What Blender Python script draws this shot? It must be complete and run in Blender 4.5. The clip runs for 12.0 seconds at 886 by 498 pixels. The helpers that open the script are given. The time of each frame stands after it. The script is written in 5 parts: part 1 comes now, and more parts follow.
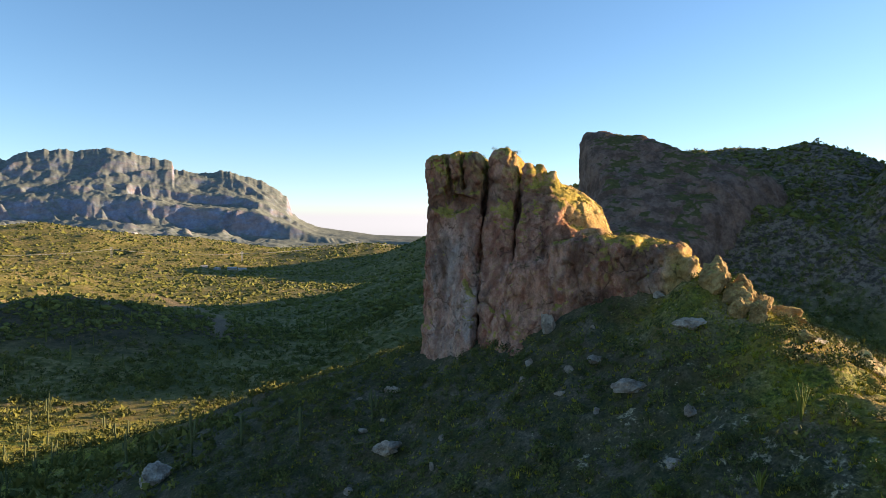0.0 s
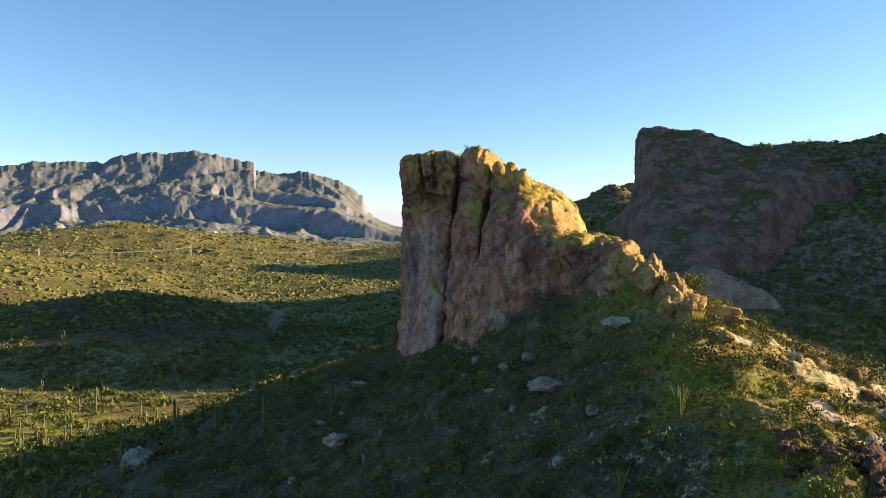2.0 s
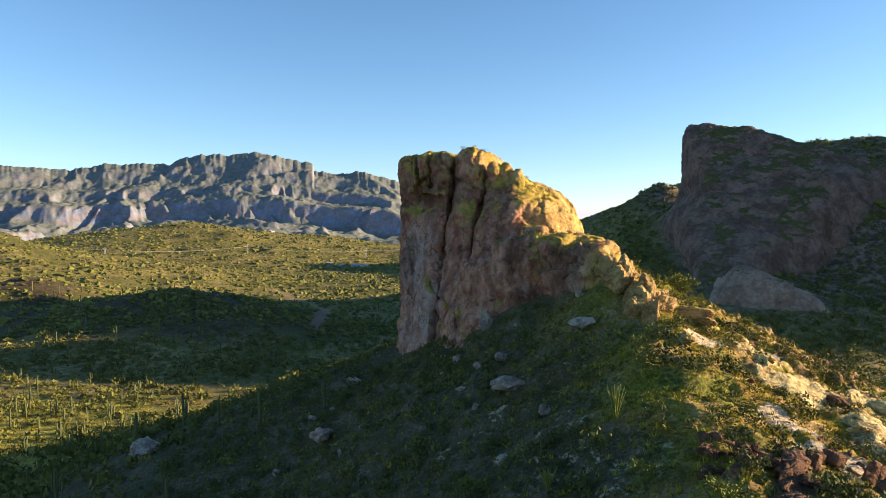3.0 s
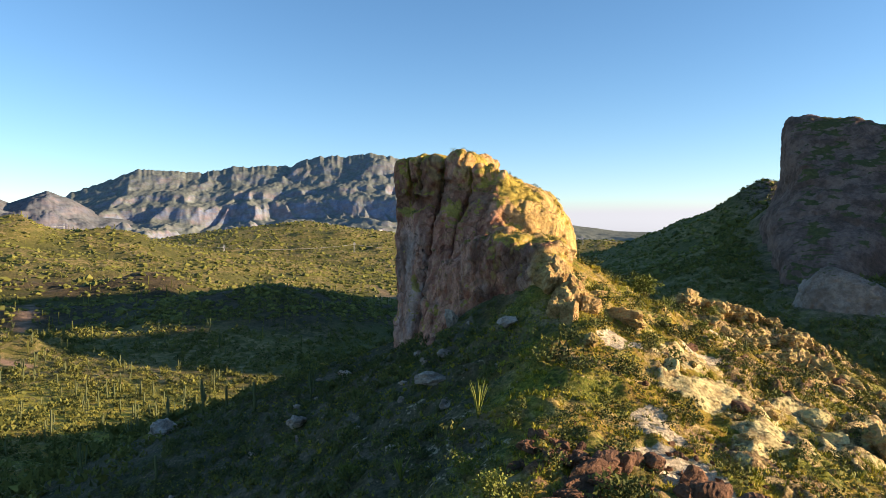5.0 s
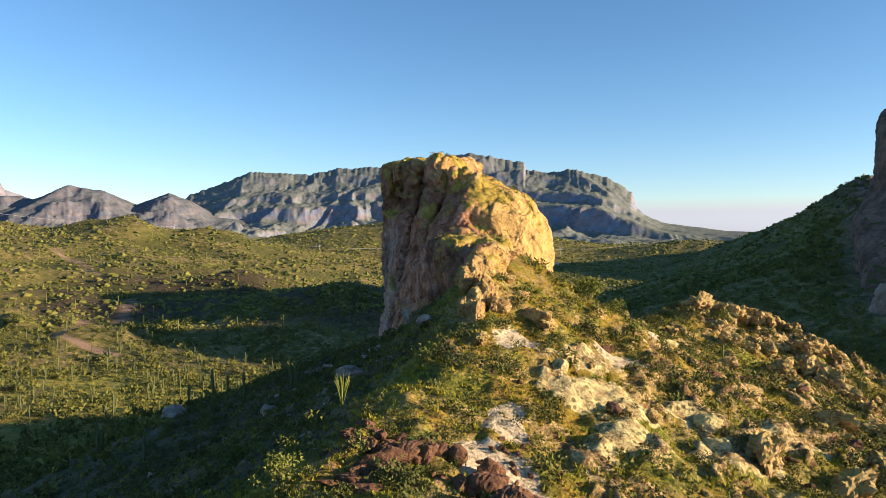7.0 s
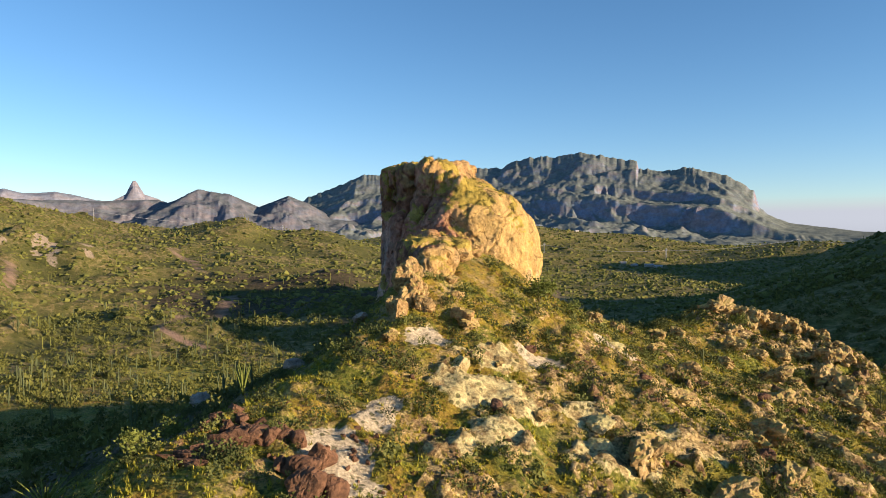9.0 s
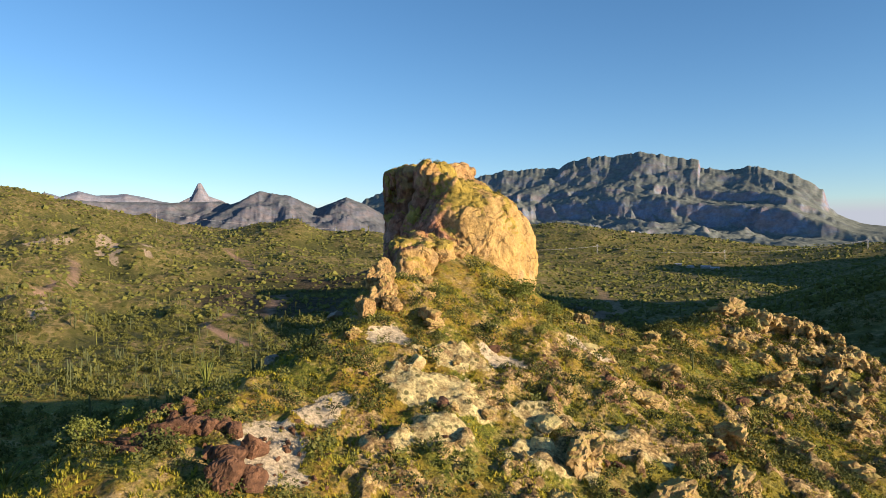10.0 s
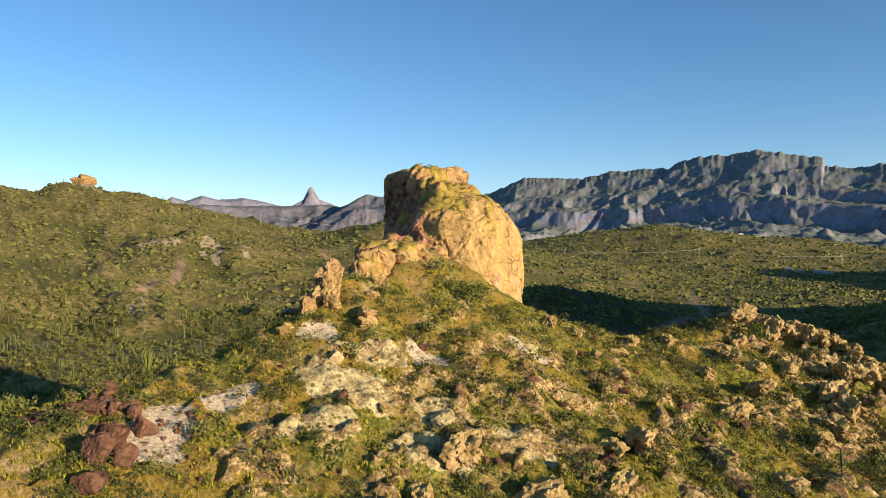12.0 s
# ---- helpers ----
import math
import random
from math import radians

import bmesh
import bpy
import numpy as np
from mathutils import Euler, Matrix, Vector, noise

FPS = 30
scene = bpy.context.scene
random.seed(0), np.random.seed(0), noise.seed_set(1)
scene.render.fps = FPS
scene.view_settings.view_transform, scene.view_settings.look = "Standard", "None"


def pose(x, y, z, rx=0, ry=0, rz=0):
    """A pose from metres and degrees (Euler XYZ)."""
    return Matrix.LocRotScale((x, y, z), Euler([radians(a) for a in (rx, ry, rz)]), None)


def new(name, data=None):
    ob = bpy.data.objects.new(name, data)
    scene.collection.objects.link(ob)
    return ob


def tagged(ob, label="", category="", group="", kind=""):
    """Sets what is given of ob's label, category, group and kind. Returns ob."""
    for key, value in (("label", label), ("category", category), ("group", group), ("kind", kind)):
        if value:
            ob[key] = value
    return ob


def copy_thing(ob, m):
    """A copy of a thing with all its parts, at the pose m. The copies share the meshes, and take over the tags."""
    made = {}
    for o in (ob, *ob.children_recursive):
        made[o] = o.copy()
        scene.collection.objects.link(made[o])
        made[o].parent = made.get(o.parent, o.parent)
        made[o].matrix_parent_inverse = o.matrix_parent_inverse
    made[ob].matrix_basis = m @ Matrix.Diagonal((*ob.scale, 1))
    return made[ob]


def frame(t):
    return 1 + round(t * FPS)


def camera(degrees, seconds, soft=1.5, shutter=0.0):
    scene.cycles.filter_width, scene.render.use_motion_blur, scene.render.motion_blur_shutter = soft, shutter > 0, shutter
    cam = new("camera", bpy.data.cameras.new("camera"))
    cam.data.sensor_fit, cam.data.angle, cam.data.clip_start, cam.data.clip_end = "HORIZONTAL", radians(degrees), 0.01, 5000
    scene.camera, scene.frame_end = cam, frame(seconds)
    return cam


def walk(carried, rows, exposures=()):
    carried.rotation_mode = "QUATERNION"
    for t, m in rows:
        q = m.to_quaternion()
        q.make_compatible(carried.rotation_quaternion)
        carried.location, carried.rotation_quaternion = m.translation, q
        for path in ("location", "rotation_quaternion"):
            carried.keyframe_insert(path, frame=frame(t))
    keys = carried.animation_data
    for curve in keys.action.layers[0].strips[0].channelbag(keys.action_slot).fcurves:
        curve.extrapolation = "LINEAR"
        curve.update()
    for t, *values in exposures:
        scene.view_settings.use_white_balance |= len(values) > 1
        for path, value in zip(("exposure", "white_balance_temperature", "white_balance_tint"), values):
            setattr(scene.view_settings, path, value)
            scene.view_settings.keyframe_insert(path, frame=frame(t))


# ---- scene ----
cam = camera(64.4, 12.0, soft=0.8)
METRES, EYE, TILT, LEAN, TURN = 150.0, 60.0, -1.05, 0.0, 0.0
ROWS = [
    (0.0, 0.0, 0.0, 0.0, 0.0, 0.0, -0.0),
    (0.5, 0.0306, -0.0015, -0.0004, 0.65, -0.03, 0.0),
    (1.0, 0.064, -0.0027, -0.0005, 1.8, -0.08, 0.02),
    (1.5, 0.0997, -0.0034, -0.0005, 3.99, -0.1, -0.01),
    (2.0, 0.1375, -0.0041, -0.0004, 6.28, -0.14, -0.03),
    (2.5, 0.1774, -0.0036, -0.0002, 8.61, -0.16, -0.07),
    (3.0, 0.2185, -0.0025, 0.0003, 10.94, -0.2, -0.11),
    (5.0, 0.3866, 0.0158, 0.0025, 20.27, -0.35, -0.3),
    (5.5, 0.4291, 0.0236, 0.0033, 22.41, -0.38, -0.36),
    (6.0, 0.4714, 0.0335, 0.0041, 24.52, -0.4, -0.4),
    (6.5, 0.5131, 0.0451, 0.0047, 26.53, -0.42, -0.45),
    (7.0, 0.554, 0.0591, 0.0052, 28.63, -0.44, -0.48),
    (9.0, 0.7156, 0.1278, 0.0076, 37.78, -0.46, -0.59),
    (9.5, 0.7544, 0.1494, 0.0083, 40.11, -0.46, -0.63),
    (10.0, 0.7923, 0.1726, 0.009, 42.51, -0.45, -0.67),
    (10.5, 0.8291, 0.1972, 0.0096, 44.92, -0.45, -0.72),
    (11.0, 0.8648, 0.2233, 0.0104, 47.17, -0.43, -0.76),
    (11.5, 0.8989, 0.2502, 0.0109, 49.21, -0.42, -0.8),
    (12.0, 0.931, 0.2782, 0.0114, 51.22, -0.39, -0.86),
]
walk(cam, [(t, pose(0, 0, EYE, TILT, LEAN, TURN) @ pose(METRES * x, METRES * y, METRES * z, 90 + pitch, roll, yaw)) for t, x, y, z, yaw, pitch, roll in ROWS],
     exposures=((0.0, 1.26, 7750, 22), (6.0, 1.04, 7150, 20), (12.0, 0.56, 6650, 18)))

# ---- world and sun ----
SUN_AZ, SUN_EL = 14.0, 12.4          # degrees from +x towards +y, degrees above the horizon
world = bpy.data.worlds.new("sky")
scene.world = world
world.use_nodes = True
wn = world.node_tree.nodes
sky = wn.new("ShaderNodeTexSky")
sky.sky_type = "NISHITA"
sky.sun_disc = False
sky.sun_elevation = radians(SUN_EL)
sky.sun_rotation = radians(90.0 - SUN_AZ)
sky.altitude = 600.0
sky.air_density = 0.85
sky.dust_density = 0.3
sky.ozone_density = 3.0
wn["Background"].inputs["Strength"].default_value = 0.118
deep = wn.new("ShaderNodeHueSaturation")
deep.inputs["Saturation"].default_value = 1.13
deep.inputs["Hue"].default_value = 0.494
world.node_tree.links.new(sky.outputs["Color"], deep.inputs["Color"])
# the dusty air near the horizon is pale, not yellow
parts = wn.new("ShaderNodeSeparateColor")
ratio = wn.new("ShaderNodeMath")
ratio.operation = "DIVIDE"
share = wn.new("ShaderNodeMapRange")
share.interpolation_type = "SMOOTHSTEP"
share.inputs["From Min"].default_value, share.inputs["From Max"].default_value = 0.60, 0.92
grey = wn.new("ShaderNodeRGBToBW")
pale = wn.new("ShaderNodeVectorMath")
pale.operation = "SCALE"
pale.inputs[0].default_value = (0.74, 0.84, 0.95)
haze = wn.new("ShaderNodeMixRGB")
for a, b in ((deep.outputs["Color"], parts.inputs["Color"]), (parts.outputs["Red"], ratio.inputs[0]), (parts.outputs["Blue"], ratio.inputs[1]), (ratio.outputs[0], share.inputs["Value"]),
             (deep.outputs["Color"], grey.inputs["Color"]), (grey.outputs["Val"], pale.inputs["Scale"]), (share.outputs["Result"], haze.inputs["Fac"]),
             (deep.outputs["Color"], haze.inputs["Color1"]), (pale.outputs["Vector"], haze.inputs["Color2"]), (haze.outputs["Color"], wn["Background"].inputs["Color"])):
    world.node_tree.links.new(a, b)

sun = new("sun", bpy.data.lights.new("sun", "SUN"))
sun.data.energy = 5.6
sun.data.angle = radians(0.5)
sun.data.color = (1.0, 0.82, 0.58)
SUN_DIR = Vector((math.cos(radians(SUN_EL)) * math.cos(radians(SUN_AZ)),
                  math.cos(radians(SUN_EL)) * math.sin(radians(SUN_AZ)), math.sin(radians(SUN_EL))))
sun.rotation_mode = "QUATERNION"
sun.rotation_quaternion = SUN_DIR.to_track_quat("Z", "Y")
sun.location = (300, 60, 300)

# ---- noise and mesh tools ----
def hash01(ix, iy, iz, seed):
    """Numbers from 0 to 1 for whole-number places."""
    h = ix.astype(np.uint32) * np.uint32(374761393) + iy.astype(np.uint32) * np.uint32(668265263)
    h += iz.astype(np.uint32) * np.uint32(2147483647) + np.uint32((seed * 974634777) & 0xFFFFFFFF)
    h = (h ^ (h >> np.uint32(13))) * np.uint32(1274126177)
    h = (h ^ (h >> np.uint32(16))) * np.uint32(2246822519)
    h = h ^ (h >> np.uint32(15))
    return (h & np.uint32(0xFFFFFF)).astype(np.float32) / np.float32(0xFFFFFF)


def noise3(x, y, z, seed=0):
    """Smooth value noise from -1 to 1."""
    fx, fy, fz = np.floor(x), np.floor(y), np.floor(z)
    tx, ty, tz = x - fx, y - fy, z - fz
    tx, ty, tz = [t * t * t * (t * (t * 6 - 15) + 10) for t in (tx, ty, tz)]
    ix, iy, iz = fx.astype(np.int32), fy.astype(np.int32), fz.astype(np.int32)
    total = 0
    for a in (0, 1):
        wx = tx if a else 1 - tx
        for b in (0, 1):
            wy = ty if b else 1 - ty
            for c in (0, 1):
                wz = tz if c else 1 - tz
                total = total + wx * wy * wz * hash01(ix + a, iy + b, iz + c, seed)
    return total * 2 - 1


def noise2(x, y, seed=0):
    """Smooth gradient noise, about -1 to 1."""
    fx, fy = np.floor(x), np.floor(y)
    dx, dy = x - fx, y - fy
    sx, sy = [t * t * t * (t * (t * 6 - 15) + 10) for t in (dx, dy)]
    ix, iy = fx.astype(np.int32), fy.astype(np.int32)
    out = 0
    for a in (0, 1):
        for b in (0, 1):
            g = hash01(ix + a, iy + b, ix * 0, seed) * 2 * math.pi
            v = np.cos(g) * (dx - a) + np.sin(g) * (dy - b)
            out = out + v * (sx if a else 1 - sx) * (sy if b else 1 - sy)
    return out * 1.5


def fbm2(x, y, octaves, seed=0, gain=0.5):
    out, amp, k = 0, 1.0, 1.0
    for i in range(octaves):
        out = out + amp * noise2(x * k + 17.3 * i, y * k - 9.1 * i, seed + i)
        amp, k = amp * gain, k * 2.03
    return out


def ridged2(x, y, octaves, seed=0, gain=0.5):
    out, amp, k = 0, 1.0, 1.0
    for i in range(octaves):
        out = out + amp * (1 - 2 * np.abs(noise2(x * k + 31.7 * i, y * k + 5.3 * i, seed + i)))
        amp, k = amp * gain, k * 2.1
    return out


def fbm3(x, y, z, octaves, seed=0, gain=0.5):
    out, amp, k = 0, 1.0, 1.0
    for i in range(octaves):
        out = out + amp * noise3(x * k + 7.7 * i, y * k - 3.1 * i, z * k + 1.9 * i, seed + i)
        amp, k = amp * gain, k * 2.07
    return out


def step01(a, b, v):
    t = np.clip((v - a) / (b - a), 0, 1)
    return t * t * (3 - 2 * t)


def smax(a, b, k):
    """The greater of two, with a rounded join k wide."""
    h = np.clip(0.5 + 0.5 * (a - b) / k, 0, 1)
    return b + (a - b) * h + k * h * (1 - h)


def smin(a, b, k):
    return -smax(-a, -b, k)


def mesh_from(name, verts, faces, smooth=True):
    """A mesh from arrays of places and of triangles or quads."""
    verts, faces = np.asarray(verts, np.float32), np.asarray(faces, np.int32)
    me = bpy.data.meshes.new(name)
    n, k = faces.shape
    me.vertices.add(len(verts))
    me.vertices.foreach_set("co", verts.ravel())
    me.loops.add(n * k)
    me.loops.foreach_set("vertex_index", faces.ravel())
    me.polygons.add(n)
    me.polygons.foreach_set("loop_start", np.arange(0, n * k, k, dtype=np.int32))
    me.polygons.foreach_set("use_smooth", np.full(n, smooth))
    me.update(calc_edges=True)
    return me


def paint(me, name, values):
    """A number for each corner point of a mesh, for its material."""
    a = me.attributes.new(name, "FLOAT", "POINT")
    a.data.foreach_set("value", np.asarray(values, np.float32))


def net(field, lo, hi, h):
    """The skin of a solid: field(x, y, z) is negative inside. Box lo..hi, cells h wide. Returns places and quads."""
    ax = [np.arange(lo[i], hi[i] + h, h) for i in range(3)]
    gx, gy, gz = np.meshgrid(*ax, indexing="ij")
    # a coarse look first: only cells near the skin are worked out finely
    m = 4
    cx, cy, cz = [a[::m] + 0.5 * m * h for a in ax]
    rough = field(*np.meshgrid(cx, cy, cz, indexing="ij"))
    full = rough.repeat(m, 0).repeat(m, 1).repeat(m, 2)[:gx.shape[0], :gx.shape[1], :gx.shape[2]]
    f = full.copy()
    near = np.abs(full) < 2.2 * m * h
    f[near] = field(gx[near], gy[near], gz[near])
    s = f < 0
    nx, ny, nz = [n - 1 for n in f.shape]
    total = np.zeros((nx, ny, nz, 3))
    count = np.zeros((nx, ny, nz))
    corner = np.stack([gx, gy, gz], -1)

    def part_of(arr, o):
        return arr[o[0]:o[0] + nx, o[1]:o[1] + ny, o[2]:o[2] + nz]

    for axis in range(3):
        for p in range(2):
            for q in range(2):
                a = [0, 0, 0]
                a[(axis + 1) % 3], a[(axis + 2) % 3] = p, q
                b = list(a)
                b[axis] = 1
                fa, fb = part_of(f, a), part_of(f, b)
                cross = (fa < 0) != (fb < 0)
                t = np.where(cross, fa / np.where(cross, fa - fb, 1), 0)[..., None]
                total += np.where(cross[..., None], part_of(corner, a) * (1 - t) + part_of(corner, b) * t, 0)
                count += cross
    used = count > 0
    index = np.full(used.shape, -1)
    index[used] = np.arange(used.sum())
    verts = total[used] / count[used][:, None]
    quads = []
    for axis in range(3):
        u, v = (axis + 1) % 3, (axis + 2) % 3
        sl_a = [slice(1, -1)] * 3
        sl_b = [slice(1, -1)] * 3
        sl_a[axis], sl_b[axis] = slice(0, -1), slice(1, None)
        sa, sb = s[tuple(sl_a)], s[tuple(sl_b)]
        for flip in (False, True):
            at = np.argwhere((sa & ~sb) if not flip else (~sa & sb))
            if not len(at):
                continue
            at = at + 1
            at[:, axis] -= 1
            c = []
            for du, dv in ((-1, -1), (0, -1), (0, 0), (-1, 0)):
                o = at.copy()
                o[:, u] += du
                o[:, v] += dv
                c.append(index[o[:, 0], o[:, 1], o[:, 2]])
            q4 = np.stack(c, 1)
            quads.append(q4[:, ::-1] if flip else q4)
    return verts, np.concatenate(quads)


def normals_of(verts, quads):
    n = np.cross(verts[quads[:, 2]] - verts[quads[:, 0]], verts[quads[:, 3]] - verts[quads[:, 1]])
    out = np.zeros_like(verts)
    for k in range(4):
        np.add.at(out, quads[:, k], n)
    return out / np.maximum(np.linalg.norm(out, axis=1, keepdims=True), 1e-9)


def box_field(x, y, z, centre, half, turn, r, taper=0.0):
    """Distance to a rounded box, turned about z by degrees; taper narrows it upwards."""
    c, s = math.cos(radians(turn)), math.sin(radians(turn))
    px, py = x - centre[0], y - centre[1]
    qx, qy, qz = px * c + py * s, -px * s + py * c, z - centre[2]
    k = 1 - taper * np.clip(qz / half[2], -1, 1)
    dx, dy, dz = np.abs(qx) - half[0] * k + r, np.abs(qy) - half[1] * k + r, np.abs(qz) - half[2] + r
    out = np.sqrt(np.maximum(dx, 0) ** 2 + np.maximum(dy, 0) ** 2 + np.maximum(dz, 0) ** 2)
    return out + np.minimum(np.maximum(dx, np.maximum(dy, dz)), 0) - r


def ball_field(x, y, z, centre, half, turn=0.0):
    c, s = math.cos(radians(turn)), math.sin(radians(turn))
    px, py = x - centre[0], y - centre[1]
    qx, qy, qz = (px * c + py * s) / half[0], (-px * s + py * c) / half[1], (z - centre[2]) / half[2]
    return (np.sqrt(qx * qx + qy * qy + qz * qz) - 1) * min(half)

# ---- materials ----
def material(name, rough=0.9, gloss=0.15):
    m = bpy.data.materials.new(name)
    m.use_nodes = True
    b = m.node_tree.nodes["Principled BSDF"]
    b.inputs["Roughness"].default_value = rough
    b.inputs["Specular IOR Level"].default_value = gloss
    return m, b


class Maker:
    """Short calls for shader nodes."""

    def __init__(self, m):
        self.nodes, self.links = m.node_tree.nodes, m.node_tree.links
        self.where = self.nodes.new("ShaderNodeNewGeometry").outputs["Position"]

    def put(self, socket, v):
        if isinstance(v, bpy.types.NodeSocket):
            self.links.new(v, socket)
        elif isinstance(v, tuple) and len(v) == 3 and socket.type == "RGBA":
            socket.default_value = (*v, 1)
        else:
            socket.default_value = v

    def noise(self, size, detail=4.0, rough=0.6, stretch=None, out="Fac"):
        """Noise whose lumps are about size metres wide."""
        n = self.nodes.new("ShaderNodeTexNoise")
        n.inputs["Scale"].default_value = 1.0 / size
        n.inputs["Detail"].default_value = detail
        n.inputs["Roughness"].default_value = rough
        src = self.where
        if stretch:
            mp = self.nodes.new("ShaderNodeMapping")
            mp.inputs["Scale"].default_value = stretch
            self.links.new(src, mp.inputs["Vector"])
            src = mp.outputs["Vector"]
        self.links.new(src, n.inputs["Vector"])
        return n.outputs[out]

    def cells(self, size, feature="F1", out="Distance"):
        n = self.nodes.new("ShaderNodeTexVoronoi")
        n.feature = feature
        n.inputs["Scale"].default_value = 1.0 / size
        self.links.new(self.where, n.inputs["Vector"])
        return n.outputs[out]

    def math(self, op, a, b=0.0, clamp=False):
        n = self.nodes.new("ShaderNodeMath")
        n.operation, n.use_clamp = op, clamp
        self.put(n.inputs[0], a)
        self.put(n.inputs[1], b)
        return n.outputs[0]

    def ramp(self, v, lo, hi):
        """0 below lo, 1 above hi."""
        n = self.nodes.new("ShaderNodeMapRange")
        n.interpolation_type = "SMOOTHSTEP"
        self.put(n.inputs["Value"], v)
        n.inputs["From Min"].default_value, n.inputs["From Max"].default_value = lo, hi
        return n.outputs["Result"]

    def mix(self, fac, a, b):
        n = self.nodes.new("ShaderNodeMixRGB")
        self.put(n.inputs["Fac"], fac)
        self.put(n.inputs["Color1"], a)
        self.put(n.inputs["Color2"], b)
        return n.outputs["Color"]

    def scale(self, colour, lo, hi, fac):
        """A colour made darker and lighter by a pattern."""
        n = self.nodes.new("ShaderNodeMapRange")
        self.put(n.inputs["Value"], fac)
        n.inputs["From Min"].default_value, n.inputs["From Max"].default_value = 0.3, 0.7
        n.inputs["To Min"].default_value, n.inputs["To Max"].default_value = lo, hi
        g = self.nodes.new("ShaderNodeVectorMath")
        g.operation = "SCALE"
        self.links.new(colour, g.inputs[0])
        self.links.new(n.outputs["Result"], g.inputs["Scale"])
        return g.outputs["Vector"]

    def attr(self, name):
        n = self.nodes.new("ShaderNodeAttribute")
        n.attribute_name = name
        return n.outputs["Fac"]

    def bump(self, b, height, strength, distance):
        n = self.nodes.new("ShaderNodeBump")
        n.inputs["Strength"].default_value, n.inputs["Distance"].default_value = strength, distance
        self.links.new(height, n.inputs["Height"])
        self.links.new(n.outputs["Normal"], b.inputs["Normal"])


def ground_material():
    m, b = material("desert_ground")
    k = Maker(m)
    big, mid, small = k.noise(38, 5), k.noise(6, 5, 0.65), k.noise(0.9, 5, 0.7)
    soil = k.mix(k.ramp(mid, 0.35, 0.7), (0.23, 0.16, 0.06), (0.37, 0.27, 0.115))
    green = k.mix(k.ramp(small, 0.35, 0.65), (0.07, 0.088, 0.015), (0.25, 0.24, 0.034))
    gold = k.mix(k.ramp(small, 0.4, 0.7), (0.28, 0.20, 0.03), (0.19, 0.10, 0.025))
    cover = k.mix(k.ramp(k.noise(9, 4, 0.6), 0.43, 0.56), green, gold)
    c = k.mix(k.ramp(k.math("ADD", k.math("MULTIPLY", mid, 0.6), k.math("MULTIPLY", small, 0.4)), 0.47, 0.62), cover, soil)
    c = k.mix(k.math("MULTIPLY", k.ramp(big, 0.42, 0.62), 0.6), c, green)
    field = k.mix(k.ramp(k.noise(7, 5, 0.7), 0.38, 0.62), (0.17, 0.145, 0.055), (0.30, 0.225, 0.11))
    field = k.mix(k.math("MULTIPLY", k.ramp(k.cells(3.4), 0.62, 0.38), 0.7), field, k.mix(k.noise(40, 3), (0.05, 0.058, 0.016), (0.115, 0.115, 0.028)))
    field = k.mix(k.math("MULTIPLY", k.ramp(k.cells(7.5), 0.52, 0.34), 0.85), field, (0.06, 0.068, 0.018))
    field = k.mix(k.math("MULTIPLY", k.ramp(k.noise(60, 4, 0.6), 0.42, 0.66), 0.55), field, (0.13, 0.125, 0.035))
    c = k.mix(k.math("MULTIPLY", k.attr("plain"), 0.85), c, field)
    # shaded west slope: dark growth, with its shade mixed into the ground colour
    c = k.mix(k.math("MULTIPLY", k.attr("brush_shade"), 0.8), c, k.mix(k.ramp(mid, 0.35, 0.65), k.mix(small, (0.015, 0.019, 0.012), (0.045, 0.05, 0.03)), k.mix(small, (0.045, 0.038, 0.032), (0.14, 0.12, 0.10))))
    # mound soil: brown, and deepened in colour to darken its shade
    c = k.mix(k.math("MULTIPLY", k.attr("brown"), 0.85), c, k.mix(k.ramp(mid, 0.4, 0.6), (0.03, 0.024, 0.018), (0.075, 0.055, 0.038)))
    # yellow growth on the sunlit flat, with extra sunlight put into its colour
    c = k.mix(k.math("MULTIPLY", k.attr("sunlit_bloom"), k.ramp(k.noise(4, 5, 0.65), 0.38, 0.55)), c, k.mix(small, (0.22, 0.21, 0.03), (0.46, 0.40, 0.06)))
    c = k.mix(k.math("MULTIPLY", k.attr("draw"), 0.75), c, k.mix(small, (0.05, 0.058, 0.018), (0.10, 0.11, 0.03)))
    c = k.mix(k.math("MULTIPLY", k.attr("stony"), k.ramp(k.noise(14, 6, 0.7), 0.36, 0.50)), c, k.mix(k.ramp(k.noise(4.5, 7, 0.75), 0.42, 0.58), (0.07, 0.05, 0.038), (0.25, 0.18, 0.13)))
    c = k.mix(k.ramp(k.math("ADD", k.attr("scar"), k.math("MULTIPLY", k.math("SUBTRACT", k.noise(7, 5, 0.7), 0.5), 1.5)), 0.4, 0.75), c, k.mix(mid, (0.26, 0.19, 0.12), (0.44, 0.36, 0.25)))
    c = k.mix(k.attr("track"), c, k.mix(small, (0.24, 0.15, 0.10), (0.33, 0.23, 0.16)))
    jitter = k.math("ADD", k.math("MULTIPLY", k.math("SUBTRACT", small, 0.5), 1.8), k.math("MULTIPLY", k.math("SUBTRACT", k.noise(2.6, 4), 0.5), 1.4))
    c = k.mix(k.ramp(k.math("ADD", jitter, k.attr("white")), 0.45, 0.75), c, k.mix(mid, (0.40, 0.32, 0.20), (0.60, 0.51, 0.35)))
    c = k.mix(k.ramp(k.math("ADD", jitter, k.attr("cream")), 0.45, 0.75), c, k.mix(k.ramp(k.noise(1.6, 7, 0.72), 0.36, 0.60), (0.27, 0.19, 0.08), (0.60, 0.51, 0.24)))
